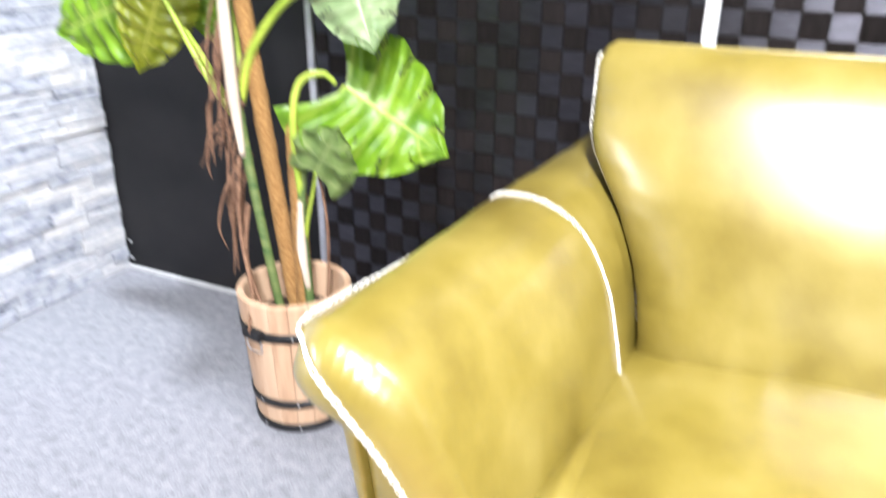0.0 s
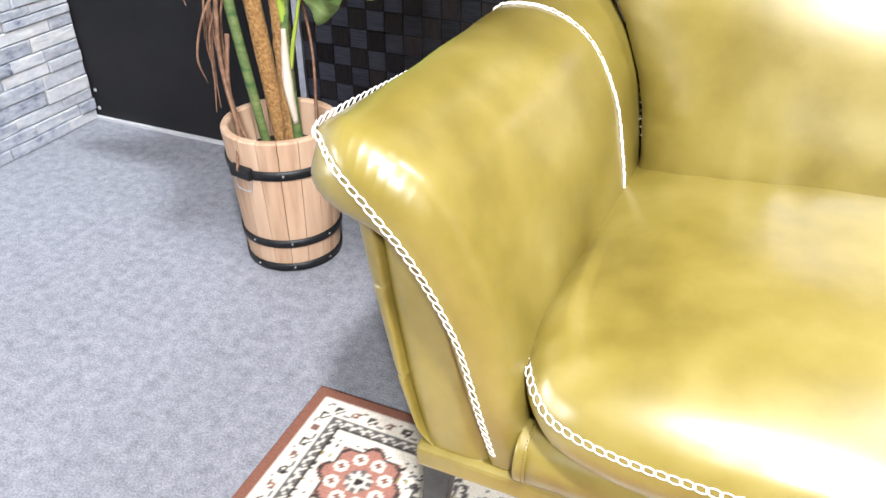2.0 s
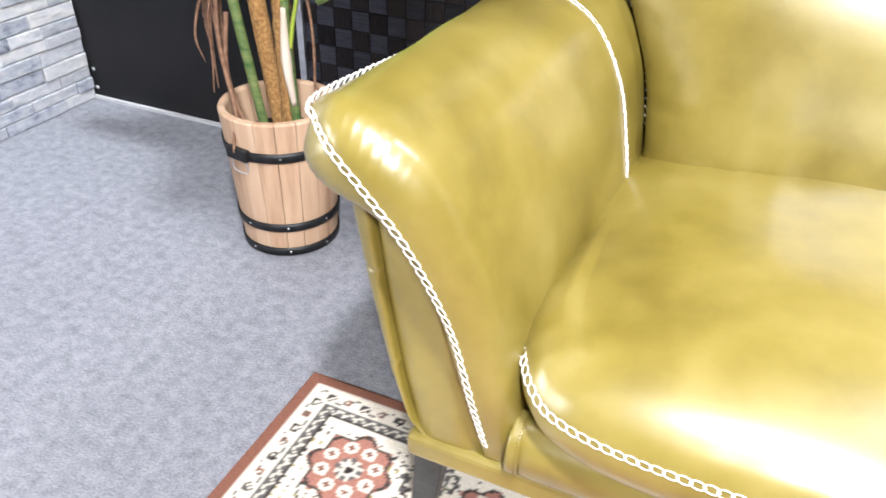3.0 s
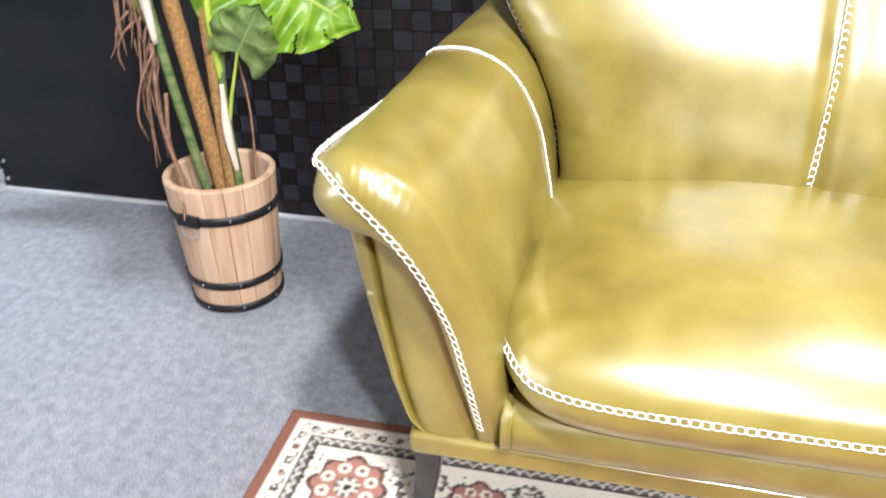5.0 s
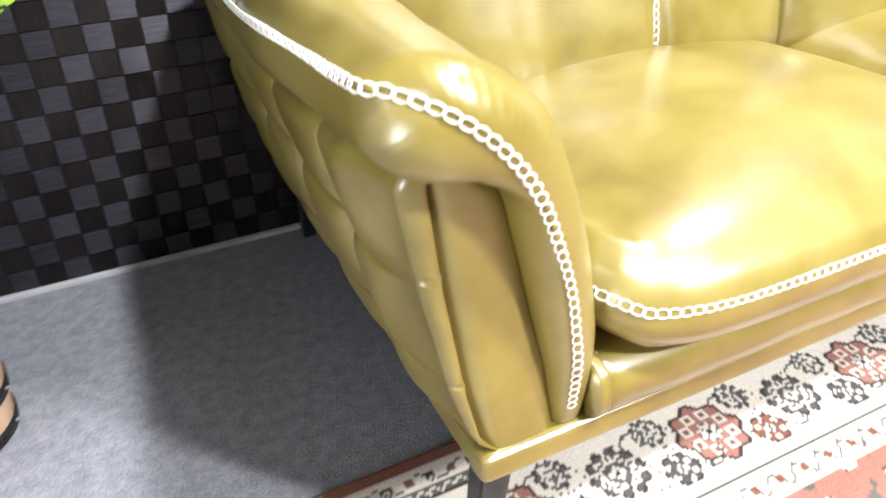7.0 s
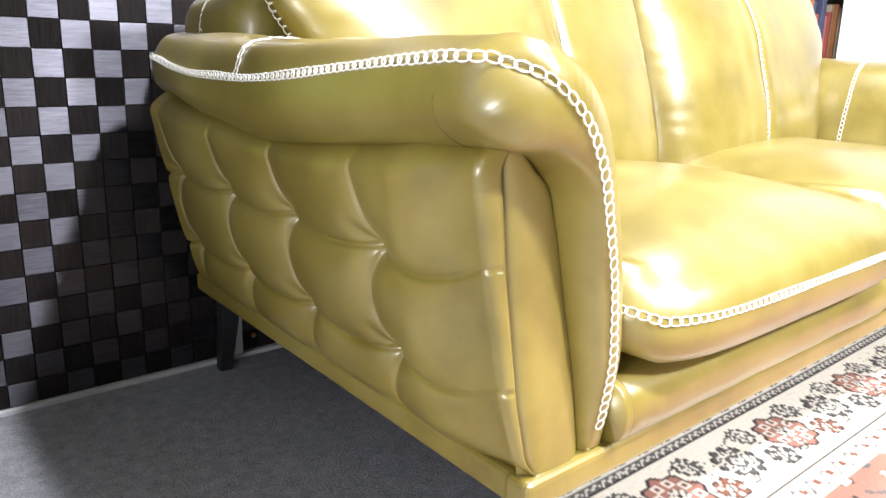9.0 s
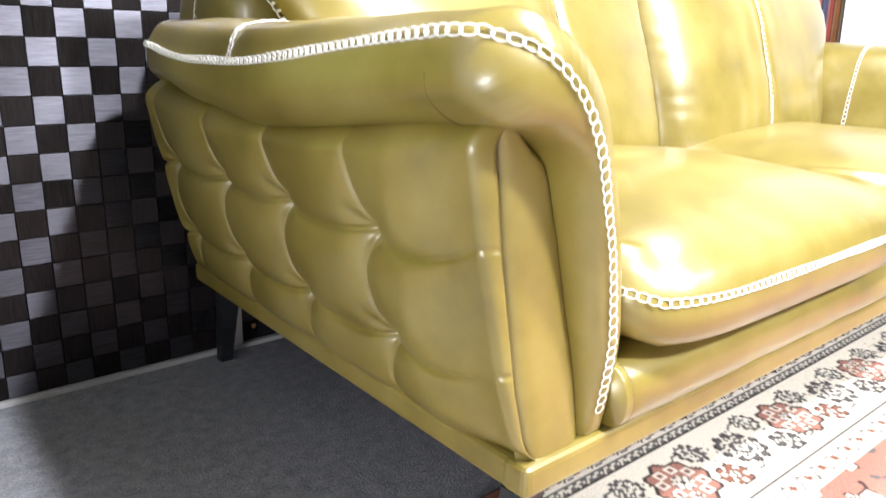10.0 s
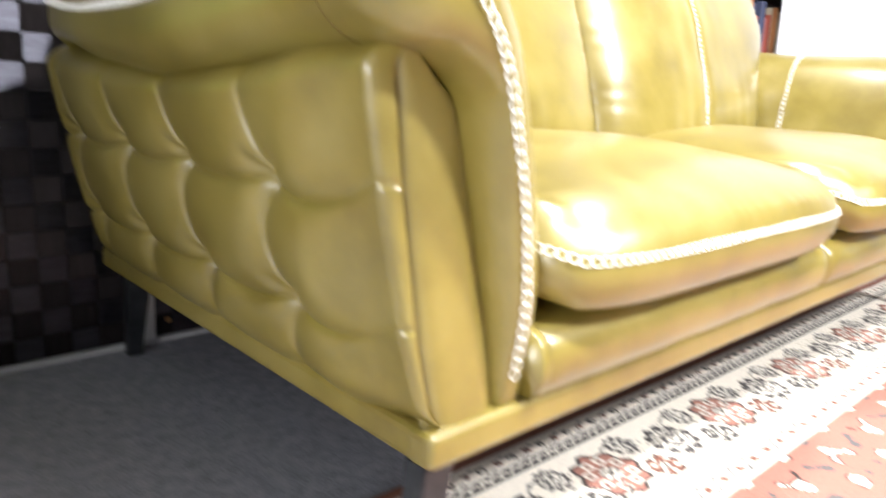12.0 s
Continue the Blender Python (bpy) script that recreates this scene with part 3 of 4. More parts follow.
def seat_cushion(x0, x1):
    cx, hx, cy, hy = (x0 + x1) / 2, (x1 - x0) / 2, 0.300, 0.364
    seam_z, top = 0.366, 0.462
    prof = [(0.0, 0), (0.01, 0), (0.05, 0)] + [(s, 0) for s in np.linspace(0.06, 1.0, 40) ** 0.75] + [(f, 1) for f in np.linspace(0.0, 1.0, 10)[1:]]
    ang = []
    m = 240
    for k in range(m):
        a = 2 * math.pi * k / m
        ca, sa = math.cos(a), math.sin(a)
        e = 2 / 6.0
        ang.append((math.copysign(abs(ca) ** e, ca), math.copysign(abs(sa) ** e, sa)))
    ang = np.array(ang)
    ang = resample(np.hstack([np.vstack([ang, ang[:1]]), np.zeros((m + 1, 1))]), 8 / 300)[:-1, :2]
    rows, ring = [], None
    for s, low in prof:
        row = []
        for q, (px, py) in enumerate(ang):
            if low:
                sc = 1 - 0.055 * s ** 2 + 0.012 * math.sin(math.pi * s)
                z = seam_z - 0.062 * s
                if s > 0.99:
                    sc = 0.8
            else:
                sc = s
                soft, ln = 0.8 * (1 - s), math.hypot(px, py)
                px, py = px * (1 - soft) + px / ln * soft, py * (1 - soft) + py / ln * soft
                crown = (1 - s ** 3.0) ** 0.52 if s < 1 else 0
                z = seam_z + (top - seam_z) * crown
            x, y = cx + hx * px * sc, cy + hy * py * sc
            near = math.exp(-((s - 1) / 0.05) ** 2) * (0 if s == 1 and not low else 1)
            z += 0.0022 * near * (0.35 + 0.65 * max(0, abs(px) - 0.7) / 0.3) * math.sin(q * 1.7 + 2.6 * math.sin(q * 0.31)) * (1 if not low else 0.4)
            if not low:
                z += 0.0035 * s * (1 - s) * 4 * math.sin(x * 14 + 1) * math.sin(y * 17) + 0.006 * math.exp(-((x - cx) / 0.2) ** 2) * (1 - s * s)
            z += 0.026 * max(0, abs(px) - 0.86) / 0.14 * max(0, -py) * (1 if s > 0.9 or low else 0)
            row.append((x, y, z))
        rows.append(row)
        if s == 1.0 and not low:
            ring = np.array(row)
    ob = grid("seat_cushion", np.array(rows), LEATHER, sofa, "plump leather seat cushion", wrap_v=True)
    pts = ring[ring[:, 1] < 0.03]
    pts = pts[np.argsort(np.arctan2(pts[:, 1] - 0.2, pts[:, 0] - cx))]
    n = np.stack([(pts[:, 0] - cx) / hx * 0.0 + np.where(abs(pts[:, 0] - cx) > hx * 0.97, np.sign(pts[:, 0] - cx), 0), -np.ones(len(pts)), 0.25 * np.ones(len(pts))], 1)
    chain(resample(pts, 0.004), np.stack([np.interp(np.linspace(0, 1, len(resample(pts, 0.004))), np.linspace(0, 1, len(pts)), n[:, a]) for a in range(3)], 1), sofa)
    return ob


seat_cushion(0.113, MID - 0.001)
seat_cushion(MID + 0.001, SOFA_W - 0.113)

XL = ([0.43, 0.50, 0.55, 0.62, 0.664, 0.70, 0.73, 0.83, 0.852, 0.868], [0.152, 0.140, 0.124, 0.090, 0.062, 0.040, 0.030, 0.024, 0.034, 0.060])


def back_cushion(side, stitch_x):
    z0, z1 = 0.385, 0.862
    nu, nv = 90, 70
    front, rear = [], []
    tt = np.linspace(0, 1, nu)
    uu = 0.5 - 0.5 * np.cos(math.pi * tt) * (0.35 + 0.65 * np.abs(np.cos(math.pi * tt)))
    uu = 0.5 * uu + 0.5 * tt
    for v in np.linspace(0, 1, nv):
        v = 0.5 * v + 0.5 * (0.5 - 0.5 * math.cos(math.pi * v))
        z = z0 + (z1 - z0) * v
        yb = 0.488 + 0.135 * v
        if side > 0:
            xa, xb = float(np.interp(z, *XL)), MID - 0.001 - 0.02 * max(0, v - 0.93) / 0.07
        else:
            xa, xb = MID + 0.001 + 0.02 * max(0, v - 0.93) / 0.07, SOFA_W - float(np.interp(z, *XL))
        fr, re = [], []
        for u in uu:
            x = xa + (xb - xa) * u
            t = (max(0, 1 - abs(2 * u - 1) ** 4)) ** 0.5 * (max(0, 1 - abs(2 * v - 1) ** (4.6 if v < 0.5 else 2.3))) ** 0.5
            lean = 1.0 + 0.1 * (0.45 - v)
            y = yb - 0.098 * t * lean
            y += 0.0085 * math.exp(-((x - stitch_x) / 0.012) ** 2) * t + 0.0028 * math.sin((x - stitch_x) * 95 + 3 * v) * math.exp(-((x - stitch_x) / 0.09) ** 2) * max(0, v - 0.35) * t
            edge = min(u, 1 - u)
            y += 0.003 * math.sin(v * 60 + 2 * math.sin(v * 23)) * math.exp(-edge / 0.05) * t
            y += 0.0055 * math.sin(x * 63 + 3 * math.sin(x * 21)) * math.exp(-v / 0.14) * t
            y += 0.0030 * math.sin(x * 11 + z * 17) * math.sin(z * 19 - x * 7) * t
            fr.append((x, y, z))
            re.append((x, yb + 0.06 * t, z))
        front.append(fr)
        rear.append(re)
    f = np.array(front)
    pts = np.concatenate([f, np.array(rear)[:, ::-1]], 1)
    grid("back_cushion", pts, LEATHER, sofa, "plump leather back cushion with folds", wrap_v=True, caps=True)
    nrm = np.array([0, -1.0, 0.15])
    col = np.array([[np.interp(stitch_x + 0.030 * (1 - a / nv) ** 2 * -1 + 0.015, f[a, :, 0], f[a, :, k]) for k in range(3)] for a in range(nv)])
    chain(resample(col[6:-4], 0.004), nrm, sofa)
    for e, sx in ((0, -1), (-1, 1)):
        outer = (side > 0) == (e == 0)
        line = f[14 if outer else 4:-6, e]
        chain(resample(line, 0.004), np.array([sx * 0.8, -0.7, 0.0]), sofa)


back_cushion(1, 0.557)
back_cushion(-1, 1.282)
back_frame = from_bm("back_frame", rbox(0.022, SOFA_W - 0.022, 0.65, 0.915, 0.215, 0.742, 0.06, 5), LEATHER, sofa, "padded leather back of the sofa", smooth=True)
for sx in (1, -1):
    chain(flipped(smooth_curve([(-0.014, 0.80, 0.50), (-0.015, 0.80, 0.64), (-0.008, 0.80, 0.70), (0.012, 0.80, 0.728), (0.05, 0.80, 0.743), (0.2, 0.80, 0.744)], 50), sx), np.array([-0.7 * sx, -0.3, 0.7]), sofa)


def leg(x, y, sx, sy):
    bm = bmesh.new()
    top, low = 0.184, 0.0
    sec = [(top, 0.040, 0.030, 0.0), (0.12, 0.036, 0.028, 0.25), (0.0, 0.026, 0.022, 1.0)]
    rings = []
    for z, w, d, f in sec:
        ox, oy = sx * 0.022 * f, sy * 0.020 * f
        rings.append([bm.verts.new((x + ox + a * w / 2, y + oy + b * d / 2, z)) for a, b in ((-1, -1), (1, -1), (1, 1), (-1, 1))])
    for a, b in zip(rings, rings[1:]):
        for k in range(4):
            bm.faces.new((a[k], b[k], b[(k + 1) % 4], a[(k + 1) % 4]))
    bm.faces.new(rings[0][::-1])
    bm.faces.new(rings[-1])
    bmesh.ops.bevel(bm, geom=bm.edges[:], offset=0.002, segments=2, affect="EDGES")
    bmesh.ops.recalc_face_normals(bm, faces=bm.faces)
    from_bm("leg", bm, GREY_METAL, sofa, "tapered dark grey metal leg")


leg(0.022, 0.020, -1.0, 0.6)
leg(SOFA_W - 0.022, 0.020, 1.0, 0.6)
leg(0.085, 0.885, 0.2, 2.4)
leg(SOFA_W - 0.085, 0.885, -0.2, 2.4)


# ---- rug ----
def rug():
    x0, x1, y0, y1, step = -0.302, 2.50, -1.66, 0.226, 0.0045
    nx, ny = int((x1 - x0) / step), int((y1 - y0) / step)
    X, Y = np.meshgrid(np.linspace(x0, x1, nx), np.linspace(y0, y1, ny), indexing="ij")
    ex, ey = np.minimum(X - x0, x1 - X), np.minimum(Y - y0, y1 - Y)
    d = np.minimum(ex, ey)
    along = np.where(ex < ey, Y - y1, X - x0)
    cream, dark, brown, rust, grey, olive = np.array([(0.76, 0.69, 0.59), (0.035, 0.028, 0.026), (0.22, 0.095, 0.065), (0.36, 0.165, 0.125), (0.13, 0.12, 0.115), (0.30, 0.24, 0.10)])
    col = np.tile(cream, (nx, ny, 1))

    def paint(mask, c):
        col[mask] = c

    def wob(a, b, s):
        return np.sin(a * s) * np.cos(b * s * 1.3 + 1)

    paint(d < 0.026, brown)
    paint(d < 0.003, dark * 1.5)
    paint((d > 0.0265) & (d < 0.0300), cream * 0.9)
    # small buds in the first guard
    ph = along / 0.032
    du, dv = (ph - np.round(ph)) * 0.032, d - 0.046
    odd = np.round(ph) % 2
    rr = np.hypot(du, dv)
    paint((rr < 0.0085) & (odd == 0), dark)
    paint((rr < 0.0040) & (odd == 0), cream)
    paint((rr < 0.0070) & (odd == 1), brown)
    paint((rr < 0.0028) & (odd == 1), cream)
    paint(abs(d - 0.046 - 0.009 * np.sin(along * 2 * math.pi / 0.064)) < 0.0016, grey)
    # meander line
    paint((d > 0.060) & (d < 0.0815), grey * 0.9)
    paint(abs(d - 0.0705 - 0.0045 * np.sin(along * 2 * math.pi / 0.020)) < 0.0026, cream * 0.9)
    paint(abs(d - 0.0605) < 0.0014, dark)
    paint(abs(d - 0.0800) < 0.0022, dark)
    # wide border with rosettes
    pitch = 0.33
    mid = 0.165
    corner = np.hypot(ex - mid, ey - mid)
    ca = np.arctan2(ey - mid, ex - mid)

    def rosette(r, a, size, petals, outer, inner):
        edge = size * (0.80 + 0.20 * np.abs(np.cos(a * petals / 2)))
        paint(r < edge, outer)
        paint((r < edge * 0.98) & (r > edge * 0.88), dark * 1.6)
        pr = np.abs(((a * petals / (2 * math.pi)) % 1) - 0.5) * 2 * math.pi / petals * r
        paint((np.hypot(pr, r - size * 0.58) < size * 0.17), cream)
        paint((np.hypot(pr, r - size * 0.58) < size * 0.07), outer * 0.6)
        paint(r < size * 0.30, cream * 0.9)
        paint((r < size * 0.30) & (np.cos(a * petals) > 0.2) & (r > size * 0.14), grey)
        paint(r < size * 0.10, inner)

    wide = (d > 0.083) & (d < 0.247)
    v = (along - 0.055) / pitch
    for shift, off, size, pet, oc in ((0.0, 0.0, 0.060, 8, rust), (0.5, 0.0, 0.046, 10, grey * 0.8), (0.25, -0.040, 0.028, 10, grey), (0.75, -0.040, 0.028, 10, grey), (0.25, 0.036, 0.030, 6, brown), (0.75, 0.036, 0.030, 6, grey * 0.7)):
        u = ((v - shift) - np.round(v - shift)) * pitch
        r, a = np.hypot(u, d - mid - off), np.arctan2(d - mid - off, u)
        keep = col.copy()
        rosette(r, a, size, pet, oc, dark)
        far = ~wide | (corner < 0.085)
        col[far] = keep[far]
    vine = abs(d - mid - 0.052 * np.sin(along * 2 * math.pi / (pitch / 2) + 0.6)) < 0.0024
    vine |= abs(d - mid + 0.045 * np.sin(along * 2 * math.pi / (pitch / 4) + 2.0)) < 0.0017
    blank = wide & (np.abs(col - cream).sum(2) < 0.05)
    paint(vine & blank, grey * 0.8)
    leafy = wob(X, Y, 210) * wob(Y, X, 160)
    paint(blank & (leafy > 0.55), dark * 1.6)
    paint(blank & (leafy < -0.62), olive)
    rosette(np.where(wide, corner, 9), ca, 0.072, 8, rust, dark)
    # second guard and field
    paint(abs(d - 0.250) < 0.0022, dark)
    paint((d > 0.2525) & (d < 0.300), cream)
    paint((d > 0.2525) & (d < 0.300) & (abs(d - 0.276 - 0.012 * np.sin(along * 2 * math.pi / 0.046)) < 0.0026), grey)
    g = along / 0.046
    paint((np.hypot((g - np.round(g)) * 0.046, d - 0.276) < 0.0075), brown)
    paint(abs(d - 0.300) < 0.0022, dark)
    field = d > 0.302
    paint(field, rust)
    fl = wob(X, Y, 45) + 0.6 * wob(Y + 0.3, X, 88)
    paint(field & (fl > 0.72), cream)
    paint(field & (abs(fl - 0.72) < 0.06), dark * 1.5)
    paint(field & (fl < -0.95), grey)
    Z = 0.010 + 0.0012 * np.sin(X * 5) * np.sin(Y * 7)
    Z = np.where(d < 0.004, 0.003, Z)
    pts = np.stack([X, Y, Z], -1)
    idx = np.arange(nx * ny).reshape(nx, ny)
    quads = np.stack([idx[:-1, :-1], idx[1:, :-1], idx[1:, 1:], idx[:-1, 1:]], -1).reshape(-1, 4)
    me = bpy.data.meshes.new("rug")
    me.vertices.add(nx * ny)
    me.vertices.foreach_set("co", pts.reshape(-1).astype(np.float32))
    me.loops.add(quads.size)
    me.loops.foreach_set("vertex_index", quads.reshape(-1).astype(np.int32))
    me.polygons.add(len(quads))
    me.polygons.foreach_set("loop_start", np.arange(0, quads.size, 4, dtype=np.int32))
    att = me.color_attributes.new("weave", "FLOAT_COLOR", "POINT")
    att.data.foreach_set("color", np.concatenate([col, np.ones((nx, ny, 1))], -1).reshape(-1).astype(np.float32))
    me.update(calc_edges=True)
    me.materials.append(RUG)
    ob = put("rug", me)
    return tagged(ob, "cream and rust oriental rug with floral border under the sofa", "rug")


rug()


# ---- wooden bucket ----
BX, BY = -0.596, 0.600
bucket = thing("wooden_bucket", pose(BX, BY, 0.002), "bare pine stave bucket with black iron hoops", "bucket")
H, R0, R1, N = 0.315, 0.102, 0.122, 18
for k in range(N):
    a0, a1 = 2 * math.pi * k / N + 0.006, 2 * math.pi * (k + 1) / N - 0.006
    rows = []
    for z in (0.012, H * 0.5, H - 0.004, H):
        r = R0 + (R1 - R0) * z / H
        cut = 0.003 if z == H else 0
        row = []
        for a in np.linspace(a0, a1, 4):
            row.append((math.cos(a) * (r - cut), math.sin(a) * (r - cut), z))
        for a in np.linspace(a1, a0, 4):
            row.append((math.cos(a) * (r - 0.017 + cut), math.sin(a) * (r - 0.017 + cut), z))
        rows.append(row)
    ob = grid("stave", np.array(rows), WOOD, bucket, wrap_v=True, caps=True)
    ob.data.polygons.foreach_set("use_smooth", [False] * len(ob.data.polygons))


def hoop(z, h, name="hoop"):
    rows = []
    for zz, e in ((z - h / 2, 0.0005), (z - h / 2, 0.004), (z + h / 2, 0.004), (z + h / 2, 0.0005)):
        r = R0 + (R1 - R0) * zz / H + e
        rows.append([(math.cos(a) * r, math.sin(a) * r, zz) for a in np.linspace(0, 2 * math.pi, 72, endpoint=False)])
    ob = grid(name, np.array(rows), BLACK_IRON, bucket, "black iron hoop", wrap_v=True)
    for a in np.linspace(-2.6, -0.2, 4):
        r = R0 + (R1 - R0) * z / H + 0.0045
        bm = bmesh.new()
        bmesh.ops.create_uvsphere(bm, u_segments=8, v_segments=5, radius=0.0024, matrix=Matrix.Translation((math.cos(a) * r, math.sin(a) * r, z)))
        from_bm("rivet", bm, ALU, ob, smooth=True)
    return ob


hoop(0.242, 0.020)
hoop(0.074, 0.018)
hoop(0.012, 0.018)
# latch and hanging bail on the upper hoop
la = math.atan2(-0.098, -0.018)
lr = R0 + (R1 - R0) * 0.236 / H
latch = from_bm("latch", rbox(-0.003, 0.012, -0.028, 0.028, -0.013, 0.013, 0.004, 2), BLACK_IRON, bucket, "cast iron latch")
latch.matrix_parent_inverse = Matrix.Identity(4)
latch.matrix_basis = Matrix.Translation((math.cos(la) * lr, math.sin(la) * lr, 0.244)) @ Matrix.Rotation(la, 4, "Z")
bail = []
for yy, zz in ((-0.022, -0.008), (-0.021, -0.035), (-0.012, -0.042), (0.012, -0.042), (0.021, -0.035), (0.022, -0.008)):
    bail.append((math.cos(la) * (lr + 0.003) - math.sin(la) * yy, math.sin(la) * (lr + 0.003) + math.cos(la) * yy, 0.244 + zz))
tube("bail", bail, [0.0016, 0.0016], ALU, bucket, "thin wire bail", sides=6)
bm = bmesh.new()
bmesh.ops.create_circle(bm, cap_ends=True, segments=40, radius=R1 - 0.022, matrix=Matrix.Translation((0, 0, 0.235)))
from_bm("soil", bm, SOIL, bucket, "dark potting soil")

# ---- monstera ----
plant = thing("potted_monstera", pose(BX, BY, 0.235, 0, 0, -2.1) @ Matrix.Diagonal((0.95, 0.95, 1.0, 1.0)), "tall split-leaf monstera with two coir poles and hanging roots", "plant")
OFF = np.array((-0.765, 0.492, 0.235))


def w(*p):
    return np.array(p) - OFF


def moss_pole(a, b, r):
    a, b = np.array(a), np.array(b)
    rows = []
    for f in np.linspace(0, 1, 60):
        q = a + (b - a) * f
        rows.append([q + np.array((math.cos(t), math.sin(t), 0)) * r * (1 + 0.16 * noise.noise((t * 2.5, f * 22, 3.1))) for t in np.linspace(0, 2 * math.pi, 18, endpoint=False)])
    return grid("coir_pole", np.array(rows), COIR, plant, "fibrous brown coir pole", wrap_v=True, caps=True)


moss_pole(w(-0.727, 0.478, 0.23), w(-0.733, 0.495, 0.690), 0.018)
moss_pole(w(-0.752, 0.485, 0.23), w(-0.862, 0.50, 1.02), 0.018)
tube("stem", [w(-0.775, 0.46, 0.22), w(-0.798, 0.455, 0.38), w(-0.825, 0.455, 0.55), w(-0.852, 0.46, 0.75), w(-0.86, 0.47, 0.95), w(-0.87, 0.48, 1.22)], [0.010, 0.011, 0.011, 0.011, 0.010], STEM, plant, "green ringed stem", n=60)
tube("stem", [w(-0.70, 0.47, 0.22), w(-0.705, 0.468, 0.36), w(-0.712, 0.475, 0.50), w(-0.705, 0.49, 0.62)], [0.011, 0.010, 0.009, 0.008], STEM, plant, "green ringed stem", n=40)
PALE = noisy("pale_sheath", (0.45, 0.36, 0.28), (0.66, 0.57, 0.48), 30, 0.6, stretch=(1, 1, 0.3))
tube("sheath", [w(-0.832, 0.442, 0.60), w(-0.838, 0.440, 0.72), w(-0.845, 0.445, 0.86), w(-0.85, 0.455, 1.0)], [0.006, 0.013, 0.013, 0.008], PALE, plant, "pale dry stem sheath")
tube("sheath", [w(-0.700, 0.462, 0.33), w(-0.706, 0.458, 0.42), w(-0.705, 0.462, 0.52)], [0.006, 0.011, 0.005], PALE, plant, "pale dry stem sheath")
rng = random.Random(5)
for k in range(26):
    z = rng.uniform(0.52, 0.92)
    x = -0.84 - 0.04 * (z - 0.5) + rng.uniform(-0.035, 0.02)
    y = 0.45 + rng.uniform(-0.03, 0.03)
    ln = rng.uniform(0.08, 0.24)
    sw = rng.uniform(-0.06, 0.02)
    tube("aerial_root", [w(x, y, z), w(x + sw * 0.6, y - 0.015, z - ln * 0.3), w(x + sw * 0.9, y - 0.02 + rng.uniform(-0.01, 0.01), z - ln * 0.7), w(x + sw + rng.uniform(-0.015, 0.015), y - 0.02, z - ln)], [0.0036, 0.0028, 0.0024, 0.0010], ROOT, plant, sides=6)
tube("aerial_root", [w(-0.84, 0.44, 0.60), w(-0.845, 0.425, 0.45), w(-0.80, 0.395, 0.325), w(-0.79, 0.375, 0.30), w(-0.787, 0.358, 0.25)], [0.005, 0.005, 0.004, 0.003], ROOT, plant, sides=6)
tube("aerial_root", [w(-0.83, 0.44, 0.50), w(-0.83, 0.42, 0.38), w(-0.78, 0.41, 0.27), w(-0.76, 0.43, 0.24)], [0.005, 0.005, 0.004, 0.003], ROOT, plant, sides=6)
tube("aerial_root", [w(-0.69, 0.50, 0.62), w(-0.672, 0.505, 0.48), w(-0.672, 0.50, 0.36), w(-0.68, 0.49, 0.25)], [0.003, 0.003, 0.003, 0.003], ROOT, plant, sides=6)


def leaf(base, tip, up, width, mat, cup=0.18, droop=0.10, slits=6, label="glossy split leaf"):
    base, tip, up = np.array(base), np.array(tip), np.array(up, float)
    L = np.linalg.norm(tip - base)
    f = (tip - base) / L
    s = np.cross(f, up)
    s /= np.linalg.norm(s)
    n = np.cross(s, f)
    nu, nv = 64, 34
    verts, faces, uvs = [], [], []
    for i in range(nu + 1):
        u = i / nu
        half = width * (math.sin(math.pi * min(1, 0.16 + 0.84 * u)) ** 0.62) * (1.12 - 0.42 * u)
        half *= min(1.0, 0.25 + (1 - u) * 4)
        for j in range(nv + 1):
            v = j / nv * 2 - 1
            back = 0.34 * width * abs(v) ** 1.5 * (1 - u) ** 1.2 * 1.8
            fwd = 0.20 * width * abs(v) * u
            p = base + f * (L * u - back + fwd) + s * half * v
            h = -cup * half * abs(v) ** 1.6 + 0.5 * cup * half * abs(v) - droop * L * u * u
            h += 0.010 * math.sin(u * slits * 2 * math.pi + 1) * abs(v) * half / 0.1
            h += 0.006 * math.sin(9 * v + 5 * u) * abs(v)
            verts.append(p + n * h)
            uvs.append((u * slits - 0.5 * abs(v), v))
    for i in range(nu):
        for j in range(nv):
            u, v = (i + 0.5) / nu, (j + 0.5) / nv * 2 - 1
            q = (u * slits - 0.85 * abs(v) + 0.35 + (0.17 if v > 0 else 0)) % 1
            if abs(v) > 0.52 + 0.12 * math.sin(i * 0.7) and q < 0.035 + 0.11 * (abs(v) - 0.45) and 0.12 < u < 0.93:
                continue
            faces.append((i * (nv + 1) + j, (i + 1) * (nv + 1) + j, (i + 1) * (nv + 1) + j + 1, i * (nv + 1) + j + 1))
    me = bpy.data.meshes.new("leaf")
    me.from_pydata([tuple(p) for p in verts], [], faces)
    layer = me.uv_layers.new(name="UVMap")
    for lp in me.loops:
        layer.data[lp.index].uv = uvs[lp.vertex_index]
    me.materials.append(mat)
    me.polygons.foreach_set("use_smooth", [True] * len(me.polygons))
    return put("leaf", me, plant, label)


def petiole(points, r=0.006):
    return tube("petiole", points, [r * 1.25, r, r * 0.8], PETIOLE, plant, "yellow-green leaf stalk", sides=8)


# Near the camera's path; leaves are turned to fit its view.
CAMERA_SPOT = np.array((0.1, -0.75, 0.95))


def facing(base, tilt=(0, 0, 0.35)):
    d = CAMERA_SPOT - (np.array(base) + OFF)
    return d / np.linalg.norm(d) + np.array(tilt)


